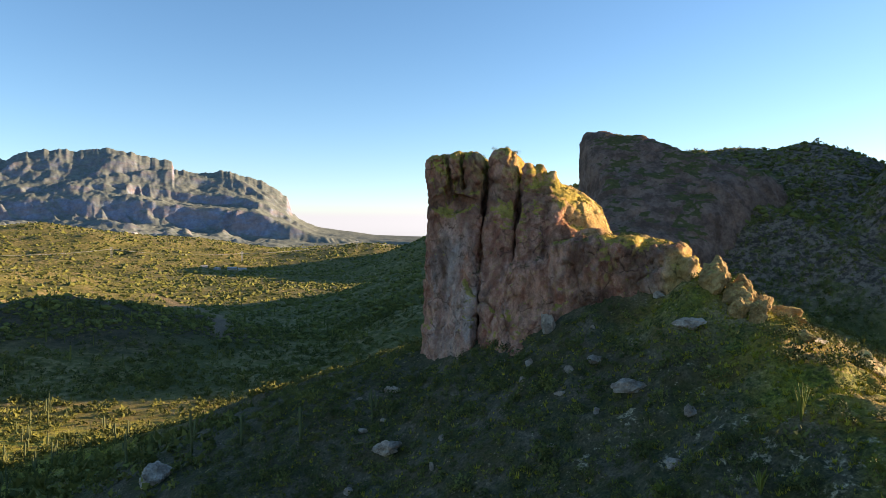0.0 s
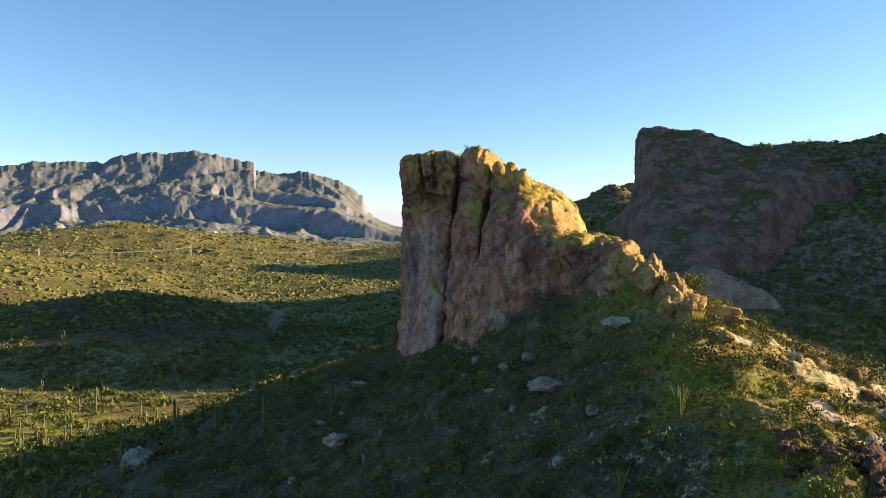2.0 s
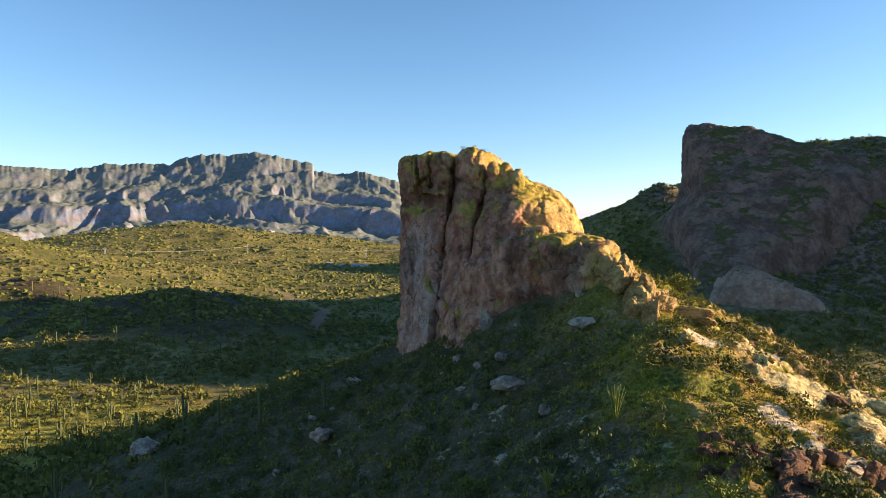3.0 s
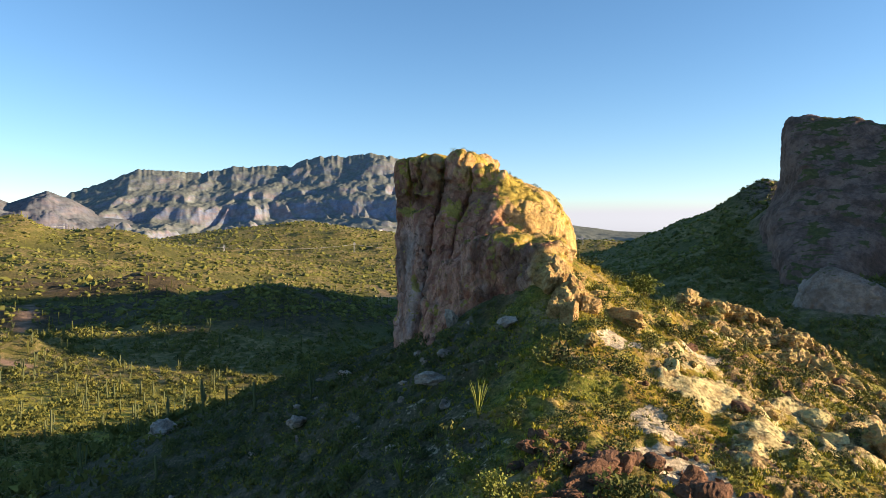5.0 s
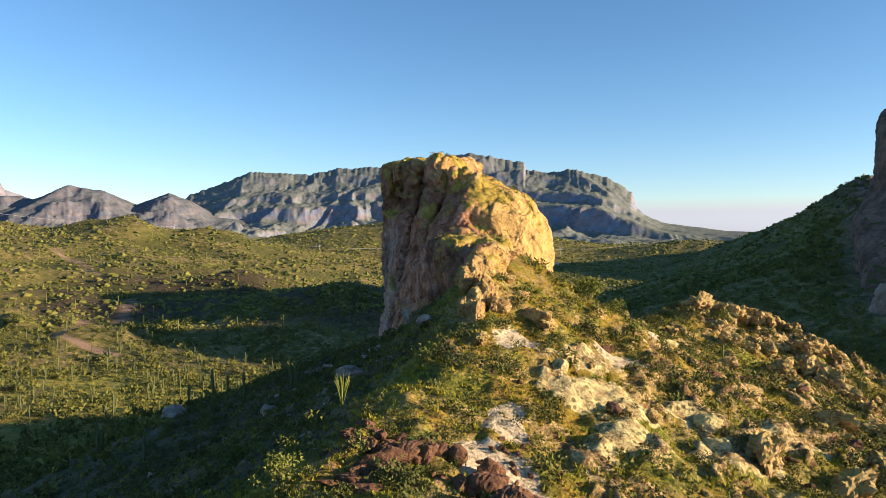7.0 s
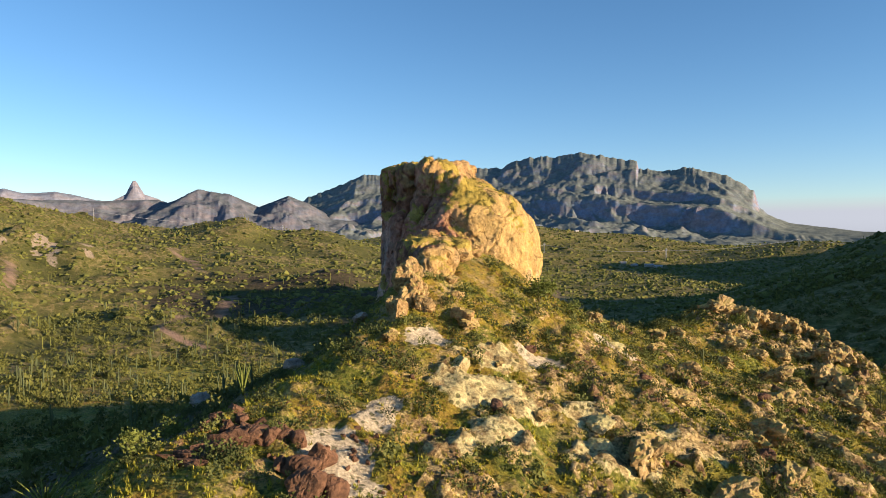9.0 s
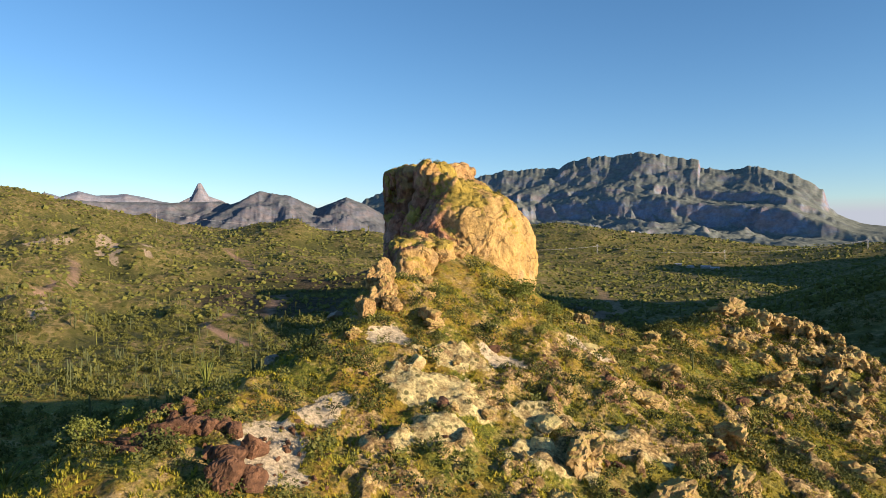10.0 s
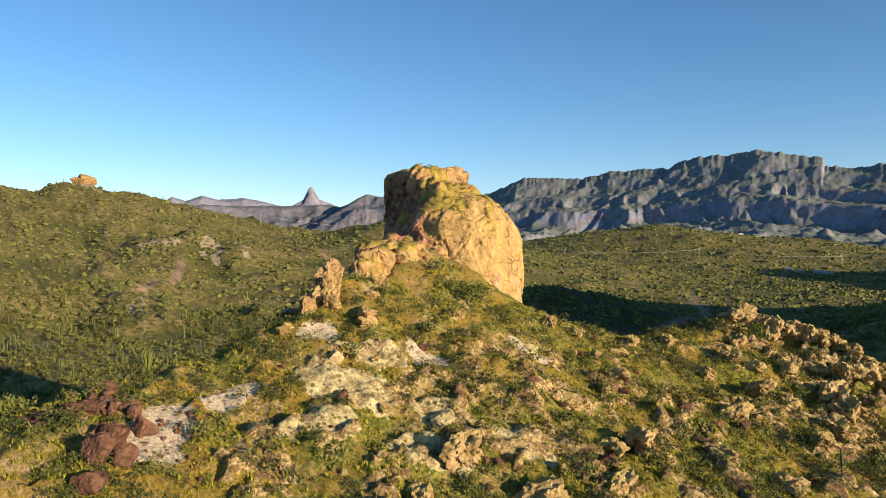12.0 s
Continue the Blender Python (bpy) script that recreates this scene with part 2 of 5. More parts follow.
    rock = k.mix(k.ramp(k.noise(1.4, 6, 0.7), 0.4, 0.62), (0.20, 0.13, 0.05), (0.49, 0.36, 0.16))
    rock = k.mix(k.math("MULTIPLY", k.ramp(k.noise(5, 4), 0.5, 0.65), 0.7), rock, (0.15, 0.075, 0.045))
    rock = k.mix(k.attr("heap"), rock, (0.16, 0.07, 0.042))
    c = k.mix(k.ramp(k.math("ADD", jitter, k.attr("crag")), 0.25, 0.6), c, rock)
    near = k.math("SUBTRACT", 1.0, k.math("MULTIPLY", k.attr("plain"), 0.6))
    clump = k.math("MULTIPLY", k.ramp(k.cells(0.95), 0.40, 0.26), k.ramp(k.noise(3.2, 3), 0.42, 0.56))
    c = k.mix(k.math("MULTIPLY", k.math("MULTIPLY", clump, near), 0.8), c, k.mix(small, (0.028, 0.034, 0.010), (0.085, 0.085, 0.02)))
    chip = k.math("MULTIPLY", k.ramp(k.cells(0.62), 0.24, 0.15), k.ramp(k.noise(2.1, 3), 0.50, 0.60))
    c = k.mix(k.math("MULTIPLY", k.math("MULTIPLY", chip, near), 0.75), c, k.mix(mid, (0.22, 0.15, 0.09), (0.42, 0.34, 0.23)))
    c = k.scale(c, 0.5, 1.5, k.noise(0.35, 3, 0.7))
    k.links.new(c, b.inputs["Base Color"])
    k.bump(b, k.math("ADD", k.noise(0.7, 6, 0.7), k.math("MULTIPLY", k.noise(3, 3), 0.8)), 0.9, 0.5)
    return m


def tower_material():
    m, b = material("tower_stone")
    k = Maker(m)
    fine = k.noise(0.5, 6, 0.7)
    c = k.mix(k.ramp(k.noise(3.0, 5, 0.65, (1, 1, 0.6)), 0.38, 0.62), (0.31, 0.115, 0.072), (0.55, 0.275, 0.185))
    c = k.mix(k.math("MULTIPLY", k.ramp(k.noise(1.2, 5, 0.7), 0.5, 0.66), 0.6), c, (0.43, 0.25, 0.115))
    # ochre lichened stone, with the sunlit side's warmth put into the colour
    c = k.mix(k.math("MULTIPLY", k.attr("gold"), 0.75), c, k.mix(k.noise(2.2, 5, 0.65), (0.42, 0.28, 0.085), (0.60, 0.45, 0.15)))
    # dark varnish together with painted shade
    c = k.mix(k.math("MULTIPLY", k.attr("varnish_shade"), 0.6), c, (0.07, 0.045, 0.034))
    c = k.mix(k.math("MULTIPLY", k.attr("chalk"), 0.8), c, k.mix(fine, (0.40, 0.29, 0.245), (0.58, 0.46, 0.40)))
    edge = k.math("ADD", k.math("MULTIPLY", k.math("SUBTRACT", fine, 0.5), 1.2), k.attr("lichen"))
    c = k.mix(k.math("MULTIPLY", k.ramp(edge, 0.4, 0.85), 0.8), c, k.mix(k.noise(1.6, 4), (0.22, 0.18, 0.035), (0.50, 0.38, 0.06)))
    c = k.scale(c, 0.6, 1.42, k.noise(1.6, 8, 0.68, (1, 1, 0.7)))
    c = k.scale(c, 0.8, 1.22, k.noise(0.22, 4, 0.7))
    warped = k.nodes.new("ShaderNodeVectorMath")
    k.links.new(k.where, warped.inputs[0])
    k.links.new(k.noise(1.5, 4, 0.6, None, "Color"), warped.inputs[1])
    split = k.nodes.new("ShaderNodeTexVoronoi")
    split.feature = "DISTANCE_TO_EDGE"
    split.inputs["Scale"].default_value = 0.27
    k.links.new(warped.outputs["Vector"], split.inputs["Vector"])
    crack = k.math("MAXIMUM", k.ramp(split.outputs["Distance"], 0.0, 0.035), k.ramp(k.noise(3.5, 3), 0.56, 0.50))
    c = k.mix(k.math("MULTIPLY", k.math("SUBTRACT", 1.0, crack), 0.5), c, (0.045, 0.028, 0.02))
    k.links.new(c, b.inputs["Base Color"])
    relief = k.math("ADD", k.noise(0.6, 8, 0.7), k.math("MULTIPLY", k.noise(1.8, 4, 0.6, (1, 1, 0.7)), 1.2))
    k.bump(b, k.math("ADD", relief, k.math("MULTIPLY", crack, 0.4)), 1.0, 0.5)
    return m


def stone(name, dark, light, lichen=None, size=1.0, growth=False, seedy=0.0):
    """Weathered stone of two tones, with lichen on the faces that look up."""
    m, b = material(name)
    k = Maker(m)
    rnd = k.nodes.new("ShaderNodeObjectInfo").outputs["Random"]
    c = k.mix(k.ramp(k.noise(2.0 * size, 6, 0.65), 0.36, 0.64), dark, light)
    if lichen:
        up = k.nodes.new("ShaderNodeSeparateXYZ")
        g = k.nodes.new("ShaderNodeNewGeometry")
        k.links.new(g.outputs["Normal"], up.inputs[0])
        f = k.math("ADD", up.outputs["Z"], k.math("MULTIPLY", k.noise(1.1 * size, 5, 0.7), 1.2))
        c = k.mix(k.math("MULTIPLY", k.ramp(f, 1.0, 1.5), 0.7), c, lichen)
    if growth:
        f = k.math("ADD", k.attr("growth"), k.math("MULTIPLY", k.math("SUBTRACT", k.noise(3.0 * size, 5, 0.7), 0.5), 1.2))
        c = k.mix(k.ramp(f, 0.35, 0.7), c, k.mix(k.noise(1.2 * size), (0.05, 0.06, 0.02), (0.15, 0.13, 0.045)))
    c = k.scale(c, 0.66, 1.32, k.noise(0.4 * size, 6, 0.7))
    c = k.scale(c, 0.94, 1.06, rnd)
    k.links.new(c, b.inputs["Base Color"])
    k.bump(b, k.math("ADD", k.noise(0.5 * size, 8, 0.7), k.math("MULTIPLY", k.noise(1.6 * size, 4), 1.2)), 0.9, 0.25 * size)
    return m


def leaf(name, dark, light, tint=True):
    """Foliage, varied from plant to plant and from leaf to leaf."""
    m, b = material(name, 0.75, 0.12)
    k = Maker(m)
    isle = k.nodes.new("ShaderNodeNewGeometry").outputs["Random Per Island"]
    f = k.math("ADD", k.math("MULTIPLY", k.attr("tint") if tint else k.nodes.new("ShaderNodeObjectInfo").outputs["Random"], 0.7), k.math("MULTIPLY", isle, 0.3))
    k.links.new(k.mix(f, dark, light), b.inputs["Base Color"])
    return m


def far_material(name, low, rock, rock2, veg=0.5):
    """Haze-tinted far mountain: stone on the steep, thin growth on the gentle slopes."""
    m, b = material(name, 1.0, 0.0)
    k = Maker(m)
    up = k.nodes.new("ShaderNodeSeparateXYZ")
    k.links.new(k.nodes.new("ShaderNodeNewGeometry").outputs["True Normal"], up.inputs[0])
    c = k.mix(k.ramp(k.noise(90, 6, 0.65, (1, 1, 3)), 0.38, 0.62), rock, rock2)
    f = k.math("ADD", up.outputs["Z"], k.math("MULTIPLY", k.math("SUBTRACT", k.noise(60, 5, 0.7), 0.5), 0.7))
    c = k.mix(k.ramp(f, veg - 0.1, veg + 0.5), c, low)
    c = k.scale(c, 0.62, 1.38, k.noise(30, 7, 0.72))
    k.links.new(c, b.inputs["Base Color"])
    k.bump(b, k.noise(30, 6, 0.65), 0.35, 4.0)
    return m


MAT_GROUND = ground_material()
MAT_TOWER = tower_material()
MAT_CLIFF = stone("cliff_stone", (0.13, 0.08, 0.06), (0.26, 0.165, 0.125), None, 6.0, True)
MAT_SLAB = stone("dome_stone", (0.22, 0.15, 0.11), (0.34, 0.25, 0.19), None, 5.0, True)
MAT_TAN = stone("tan_stone", (0.22, 0.14, 0.055), (0.48, 0.345, 0.16), (0.42, 0.34, 0.09))
MAT_ORANGE = stone("orange_stone", (0.24, 0.145, 0.06), (0.45, 0.30, 0.13), (0.40, 0.32, 0.09))
MAT_RED = stone("red_stone", (0.085, 0.046, 0.028), (0.19, 0.10, 0.057), None)
MAT_CREAM = stone("cream_stone", (0.36, 0.27, 0.13), (0.58, 0.49, 0.25), (0.50, 0.44, 0.16))
MAT_GREY = stone("grey_stone", (0.23, 0.18, 0.14), (0.43, 0.36, 0.29), None)
# far ranges: air haze and blue shade are put into these base colours
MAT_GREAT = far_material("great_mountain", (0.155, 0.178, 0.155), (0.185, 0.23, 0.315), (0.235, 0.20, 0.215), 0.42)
MAT_HAZE_BLUE = far_material("haze_blue_hills", (0.125, 0.142, 0.145), (0.12, 0.132, 0.165), (0.175, 0.16, 0.17), 0.6)
MAT_HAZE_PALE = far_material("haze_pale_ridge", (0.19, 0.215, 0.25), (0.185, 0.20, 0.245), (0.24, 0.225, 0.245), 0.6)
MAT_SHRUB = leaf("shrub_leaf", (0.04, 0.054, 0.02), (0.19, 0.195, 0.05))
MAT_SCRUB = leaf("scrub_leaf", (0.055, 0.066, 0.02), (0.19, 0.19, 0.045))
MAT_BUSH = leaf("bush_leaf", (0.03, 0.042, 0.014), (0.11, 0.125, 0.032))
MAT_TUFT = leaf("tuft_blade", (0.15, 0.165, 0.02), (0.44, 0.37, 0.045))
MAT_SAGUARO = leaf("saguaro_skin", (0.075, 0.095, 0.04), (0.125, 0.14, 0.06), False)
MAT_TREE = leaf("tree_leaf", (0.10, 0.125, 0.025), (0.19, 0.21, 0.045), False)
MAT_BARK = stone("bark", (0.10, 0.09, 0.04), (0.17, 0.15, 0.07), None, 0.3)

# ---- lie of the land ----
def crest(x, y, nodes, slope, round_top):
    """Height of a ridge whose crest runs through the nodes (x, y, z). slope: fall to the left and to the right of its run."""
    best = np.full(x.shape, -1e9)
    for (x0, y0, z0), (x1, y1, z1) in zip(nodes[:-1], nodes[1:]):
        dx, dy = x1 - x0, y1 - y0
        t = np.clip(((x - x0) * dx + (y - y0) * dy) / (dx * dx + dy * dy), 0, 1)
        ox, oy = x - x0 - t * dx, y - y0 - t * dy
        d = np.hypot(ox, oy)
        side = np.clip((dx * oy - dy * ox) / math.hypot(dx, dy) / 6.0, -1, 1) * 0.5 + 0.5
        fall = slope[1] + (slope[0] - slope[1]) * side
        best = np.maximum(best, z0 + t * (z1 - z0) - fall * (np.sqrt(d * d + round_top * round_top) - round_top))
    return best


# the ridge that carries the tower, and its spur with the outcrop
MAIN = [(78, -60, 8), (66, 10, 26), (55, 44, 36.5), (47.0, 59.3, 40.3), (43.6, 74.3, 42.1), (41.0, 93.7, 44.8), (36.1, 114.7, 47.6), (29.2, 134.4, 47.7), (12.2, 143.4, 41.9)]
RAMP = [(42.8, 92.6, 48.4), (38.2, 103.0, 53.1), (34.2, 115.5, 56.8), (31.0, 125.0, 58.0)]
SPUR = [(38.0, 119.2, 52.7), (41.7, 137.5, 44.9), (48.9, 165.9, 38.7), (51.2, 202.1, 39.6), (70.0, 210.0, 34.5), (87.0, 213.0, 19.0), (118, 222, -4)]
NOSE = [(8.2, 141.1, 40.5), (-3.0, 141.8, 35.5), (-16, 150, 30), (-50, 170, 12), (-80, 186, 2)]
# the dark hill: foot apron, front spur, back ridge, the knob behind it, and an added unseen east end
APRON = [(150, 330, -6), (132, 430, 36), (135, 520, 58), (115, 640, 62), (90, 760, 60)]
HILL_FRONT = [(150, 600, 112), (165, 556, 106), (192, 536, 99), (220, 503, 86), (244, 460, 68), (258, 405, 42), (280, 345, 8)]
HILL_BACK = [(205, 645, 128), (232, 639, 137), (260, 628, 139), (290, 618, 135), (310, 608, 141), (335, 600, 133), (358, 590, 116), (440, 540, 110), (560, 480, 90)]
# added out of view, to block the sun from the valley
SHADOW_HILL_EAST = [(318, 466, 116), (362, 486, 156), (420, 492, 176), (560, 490, 150)]
KNOB = [(96, 727, 92), (108, 725, 109), (114, 724, 111), (126, 728, 100), (150, 740, 92), (230, 700, 100)]
# more hills added out of view, shaped to cast shadows on mound and plain
SHADOW_HILL_HIDDEN = [(400, 545, 160), (440, 580, 190), (465, 640, 212), (500, 650, 212)]
SHADOW_HILL_NEAR = [(200, 1150, 100), (250, 1160, 112), (330, 1150, 110)]
SHADOW_HILL_NORTH = [(260, 1360, 160), (420, 1390, 190), (650, 1400, 200)]
# low hills to the west
DARK_MOUND = [(-450, 430, -10), (-355, 462, 3), (-305, 474, 13), (-265, 477, 18.5), (-243, 478, 13), (-222, 480, -2)]
WEST_NEAR = [(-720, 90, 62), (-600, 150, 38), (-500, 180, 17), (-400, 215, 6), (-340, 250, 0), (-300, 285, -8)]
WEST_GULLY = [(-960, 250, 52), (-850, 300, 54), (-780, 335, 60), (-738, 352, 63), (-690, 372, 48), (-630, 400, 20), (-560, 450, -4)]
WEST_BACK = [(-1180, 60, 152), (-1151, 191, 128), (-1139, 277, 130), (-1133, 308, 141), (-1126, 336, 129), (-1110, 400, 107), (-1089, 465, 92), (-1061, 540, 86), (-1038, 591, 72), (-986, 692, 58)]
MOUNDS = [[(-1000, 1500, 70), (-900, 1560, 84), (-800, 1600, 70)], [(-230, 1650, 38), (-180, 1660, 44), (-120, 1650, 36)],
          [(-760, 1750, 50), (-690, 1760, 58)], [(-880, 660, 58), (-839, 681, 68), (-790, 700, 50)]]
KNOLLS = [[(-820, 640, 74), (-775, 650, 82), (-740, 640, 72)], [(-600, 425, 26), (-570, 440, 20)], [(-570, 545, 20), (-530, 555, 14)], [(-640, 255, 30), (-600, 275, 26), (-570, 290, 14)],
          [(-680, 700, 62), (-640, 715, 60)], [(-740, 470, 42), (-690, 485, 40)], [(-760, 1380, 66), (-690, 1400, 62)], [(-480, 640, 18), (-440, 650, 16)], [(-430, 520, 20), (-400, 530, 16)], [(-395, 258, 1), (-352, 284, 4), (-322, 298, -5)]]
# the sandy wash and the dirt tracks, as lines on the plan
WASH = [(-150, 470), (-165, 520), (-178, 570), (-200, 620), (-262, 700), (-330, 800)]
TRACKS = [[(-262, 262), (-290, 262), (-318, 262), (-330, 290), (-360, 330), (-440, 412), (-470, 430)],
          [(-560, 455), (-620, 484), (-700, 500)], [(-640, 300), (-560, 270), (-470, 215), (-430, 180)]]


def line_distance(x, y, nodes):
    best = np.full(x.shape, 1e9)
    for a, b in zip(nodes[:-1], nodes[1:]):
        dx, dy = b[0] - a[0], b[1] - a[1]
        t = np.clip(((x - a[0]) * dx + (y - a[1]) * dy) / (dx * dx + dy * dy), 0, 1)
        best = np.minimum(best, np.hypot(x - a[0] - t * dx, y - a[1] - t * dy))
    return best


def draws(x, y):
    """Branching ridges and gullies of the desert hills: high on the ribs, low in the gullies."""
    return ridged2(x / 95 + 0.3 * fbm2(x / 120, y / 120, 2, 62), y / 95, 4, 61, 0.5)


def land(x, y):
    d = np.hypot(x, y)
    left = step01(-0.3, 0.6, -x / np.maximum(d, 1))
    z = -17 + (34 + 20 * left) * (1 - np.exp(-np.maximum(d - 450, 0) / 2200))
    z = z + 8 * (1 - step01(300, 440, y)) + 7 * (1 - step01(60, 240, y))
    z = z + 4 * fbm2(x / 160, y / 160, 3, 11) * step01(150, 500, d)
    west = step01(0.55, 0.75, -x / np.maximum(d, 1)) * step01(480, 680, d) * (1 - step01(1900, 2600, d))
    z = z + west * 9 * np.maximum(fbm2(x / 190, y / 190, 3, 13) + 0.08, 0)
    gully = draws(x, y)
    rough = 2.0 * fbm2(x / 40, y / 40, 3, 5) + (4.2 + 1.2 * step01(-250, -420, x)) * (gully - 0.3) * step01(300, 420, d) * (1 - step01(-420, -330, x) * step01(360, 400, y))
    for nodes, slope, top in ((DARK_MOUND, 0.26, 30), (WEST_NEAR, 0.24, 22), (WEST_GULLY, 0.42, 16), (WEST_BACK, 0.29, 30)):
        z = smax(z, crest(x, y, nodes, (slope, slope), top) + rough * (0.7 if nodes is DARK_MOUND else 1.7), 10)
    for nodes in MOUNDS:
        z = smax(z, crest(x, y, nodes, (0.16, 0.16), 40) + rough, 12)
    for nodes in KNOLLS:
        z = smax(z, crest(x, y, nodes, (0.42, 0.42), 12) + rough * 0.8, 5)
    for nodes, left, right, top, stony in ((APRON, 0.34, 0.34, 20, 1.0), (HILL_FRONT, 0.6, 0.9, 8, 1.0), (HILL_BACK, 0.6, 0.6, 18, 1.0), (SHADOW_HILL_EAST, 1.2, 1.2, 10, 1.7), (SHADOW_HILL_HIDDEN, 1.8, 1.8, 6, 1.7), (KNOB, 0.72, 0.72, 4, 0.8), (SHADOW_HILL_NEAR, 0.8, 0.8, 15, 1.7), (SHADOW_HILL_NORTH, 0.4, 0.4, 40, 1.7)):
        z = smax(z, crest(x, y, nodes, (left, right), top) + rough * stony, 8)
    near = crest(x, y, MAIN, (0.62, 0.365), 7)
    near = smax(near, crest(x, y, RAMP, (0.92, 0.84), 5), 6)
    near = smax(near, crest(x, y, SPUR, (0.66, 0.51), 7), 3)
    near = smax(near, crest(x, y, NOSE, (0.42, 0.50), 8), 4)
    lit = step01(-10, 40, x)
    near = near + 0.9 * fbm2(x / 16, y / 16, 3, 3, 0.5) + (0.25 + 0.5 * lit) * (0.5 * fbm2(x / 4.2, y / 4.2, 3, 8, 0.55) + 0.5 * np.maximum(ridged2(x / 9, y / 9, 3, 19), 0) ** 2)
    # the foot of the tower's south-west wall, washed out below the ramp
    u, w = (x + 3) * 0.7826 - (y - 137) * 0.6225, (x + 3) * 0.6225 + (y - 137) * 0.7826
    near = near - 3.0 * step01(12, 24, u) * step01(53, 46, u) * step01(7.0, 2.0, w) * step01(-26, -5, w)
    return smax(z, near, 8)


def blot(x, y, cx, cy, rx, ry, turn=0.0):
    """1 inside an uneven patch, 0 outside."""
    c, s = math.cos(radians(turn)), math.sin(radians(turn))
    px, py = ((x - cx) * c + (y - cy) * s) / rx, (-(x - cx) * s + (y - cy) * c) / ry
    r = np.hypot(px, py) + 0.35 * fbm2(x / 3.5, y / 3.5, 4, 77, 0.6)
    return 1 - step01(0.75, 1.1, r)


# bare patches: white weathered ground and cream bedrock along the crest
WHITE = [(58, 66.5, 7.5, 4.0, -40), (53.5, 76, 2.6, 5.0, 20), (48, 92, 2.5, 3.5, 0), (59, 104, 4, 2.0, 30), (62, 122, 4, 2, 40)]
# thin stony spots of the shaded side
SPECKS = [(33, 70, 6, 4.5, 20), (37, 64, 5, 4, 50), (28, 77, 5, 3, 0), (20, 84, 6, 3, 30), (30, 86, 5, 3, 10)]
CREAM = [(60, 90, 7, 4.5, 35), (56, 97, 5, 3, 60), (65, 84, 4.5, 3, 30), (69, 98, 5, 3, 40), (63, 79, 3, 4, 0), (74, 92, 5, 3, 30), (79, 103, 5, 3, 20)]


def crags(x, y):
    """Where bedrock breaks through the soil of the sunny flank, 0 to 1."""
    flank = step01(42, 56, x) * step01(112, 96, x) * step01(58, 72, y) * step01(222, 210, y)
    ledge = ridged2((x + 0.5 * y) / 17, (y - 0.35 * x) / 26, 3, 71, 0.6)
    end = np.maximum(1 - step01(0.7, 1.25, np.hypot((x - 68) / 24, (y - 200) / 11)), 1 - step01(0.7, 1.25, np.hypot((x - 87) / 9, (y - 190) / 17)))
    heap = 1 - step01(0.6, 1.2, np.hypot((x - 49) / 7, (y - 60) / 5))
    v = np.maximum(step01(1.12, 1.4, ledge) * flank * (0.35 + 0.65 * step01(56, 68, x)), end * step01(-0.1, 0.35, fbm2(x / 9, y / 9, 3, 73)))
    return np.maximum(v, 0.8 * heap * step01(-0.2, 0.3, fbm2(x / 5, y / 5, 3, 74)))


def crag_lift(x, y):
    """Broken blocks of bedrock, in metres."""
    out = 0
    for size, high, seed in ((5.0, 0.85, 81), (1.9, 0.5, 82), (0.95, 0.2, 83)):
        px, py = x / size + 0.35 * noise2(x / size, y / size, seed), y / size + 0.35 * noise2(x / size + 7, y / size, seed)
        f1, f2, who, ox, oy = cells2(px, py, seed)
        lean = (who * 7.3 % 1 - 0.5) * ox + (who * 13.7 % 1 - 0.5) * oy
        out = out + high * np.maximum(0.2 + who + 1.3 * lean, 0) * step01(0.0, 0.14, f2 - f1)
    return out


def cells2(x, y, seed):
    ix, iy = np.floor(x).astype(np.int32), np.floor(y).astype(np.int32)
    f1, f2, who = np.full(x.shape, 9.0), np.full(x.shape, 9.0), np.zeros(x.shape)
    ox, oy = np.zeros(x.shape), np.zeros(x.shape)
    for a in (-1, 0, 1):
        for b in (-1, 0, 1):
            jx, jy = ix + a, iy + b
            dx, dy = jx + hash01(jx, jy, jx * 0, seed) - x, jy + hash01(jx, jy, jx * 0, seed + 1) - y
            d = np.hypot(dx, dy)
            near = d < f1
            f2 = np.where(near, f1, np.minimum(f2, d))
            who = np.where(near, hash01(jx, jy, jx * 0, seed + 3), who)
            ox, oy = np.where(near, dx, ox), np.where(near, dy, oy)
            f1 = np.where(near, d, f1)
    return f1, f2, who, ox, oy


def bare(x, y):
    w, c = np.zeros(x.shape), np.zeros(x.shape)
    for p in WHITE:
        w = np.maximum(w, blot(x, y, *p))
    for p in SPECKS:
        w = np.maximum(w, 0.36 * blot(x, y, *p))
    for p in CREAM:
        c = np.maximum(c, blot(x, y, *p))
    return w, c


def graded(lo, hi, fine, g_lo, g_hi, reach):
    mid = list(np.arange(lo, hi, fine))
    up, s = [mid[-1]], fine
    while up[-1] < reach:
        s *= 1 + g_hi
        up.append(up[-1] + s)
    down, s = [mid[0]], fine
    while down[-1] > -reach:
        s *= 1 + g_lo
        down.append(down[-1] - s)
    return np.array(down[:0:-1] + mid + up[1:])


gx, gy = graded(-40, 112, 0.48, 0.023, 0.06, 4900), graded(28, 222, 0.48, 0.08, 0.023, 4900)
GX, GY = np.meshgrid(gx, gy, indexing="ij")
GZ = land(GX, GY)
g_white, g_cream = bare(GX, GY)
g_crag = np.zeros(GX.shape)
core = (GX > 36) & (GX < 116) & (GY > 50) & (GY < 226)
g_crag[core] = crags(GX[core], GY[core]) * (1 - 0.8 * g_white[core])
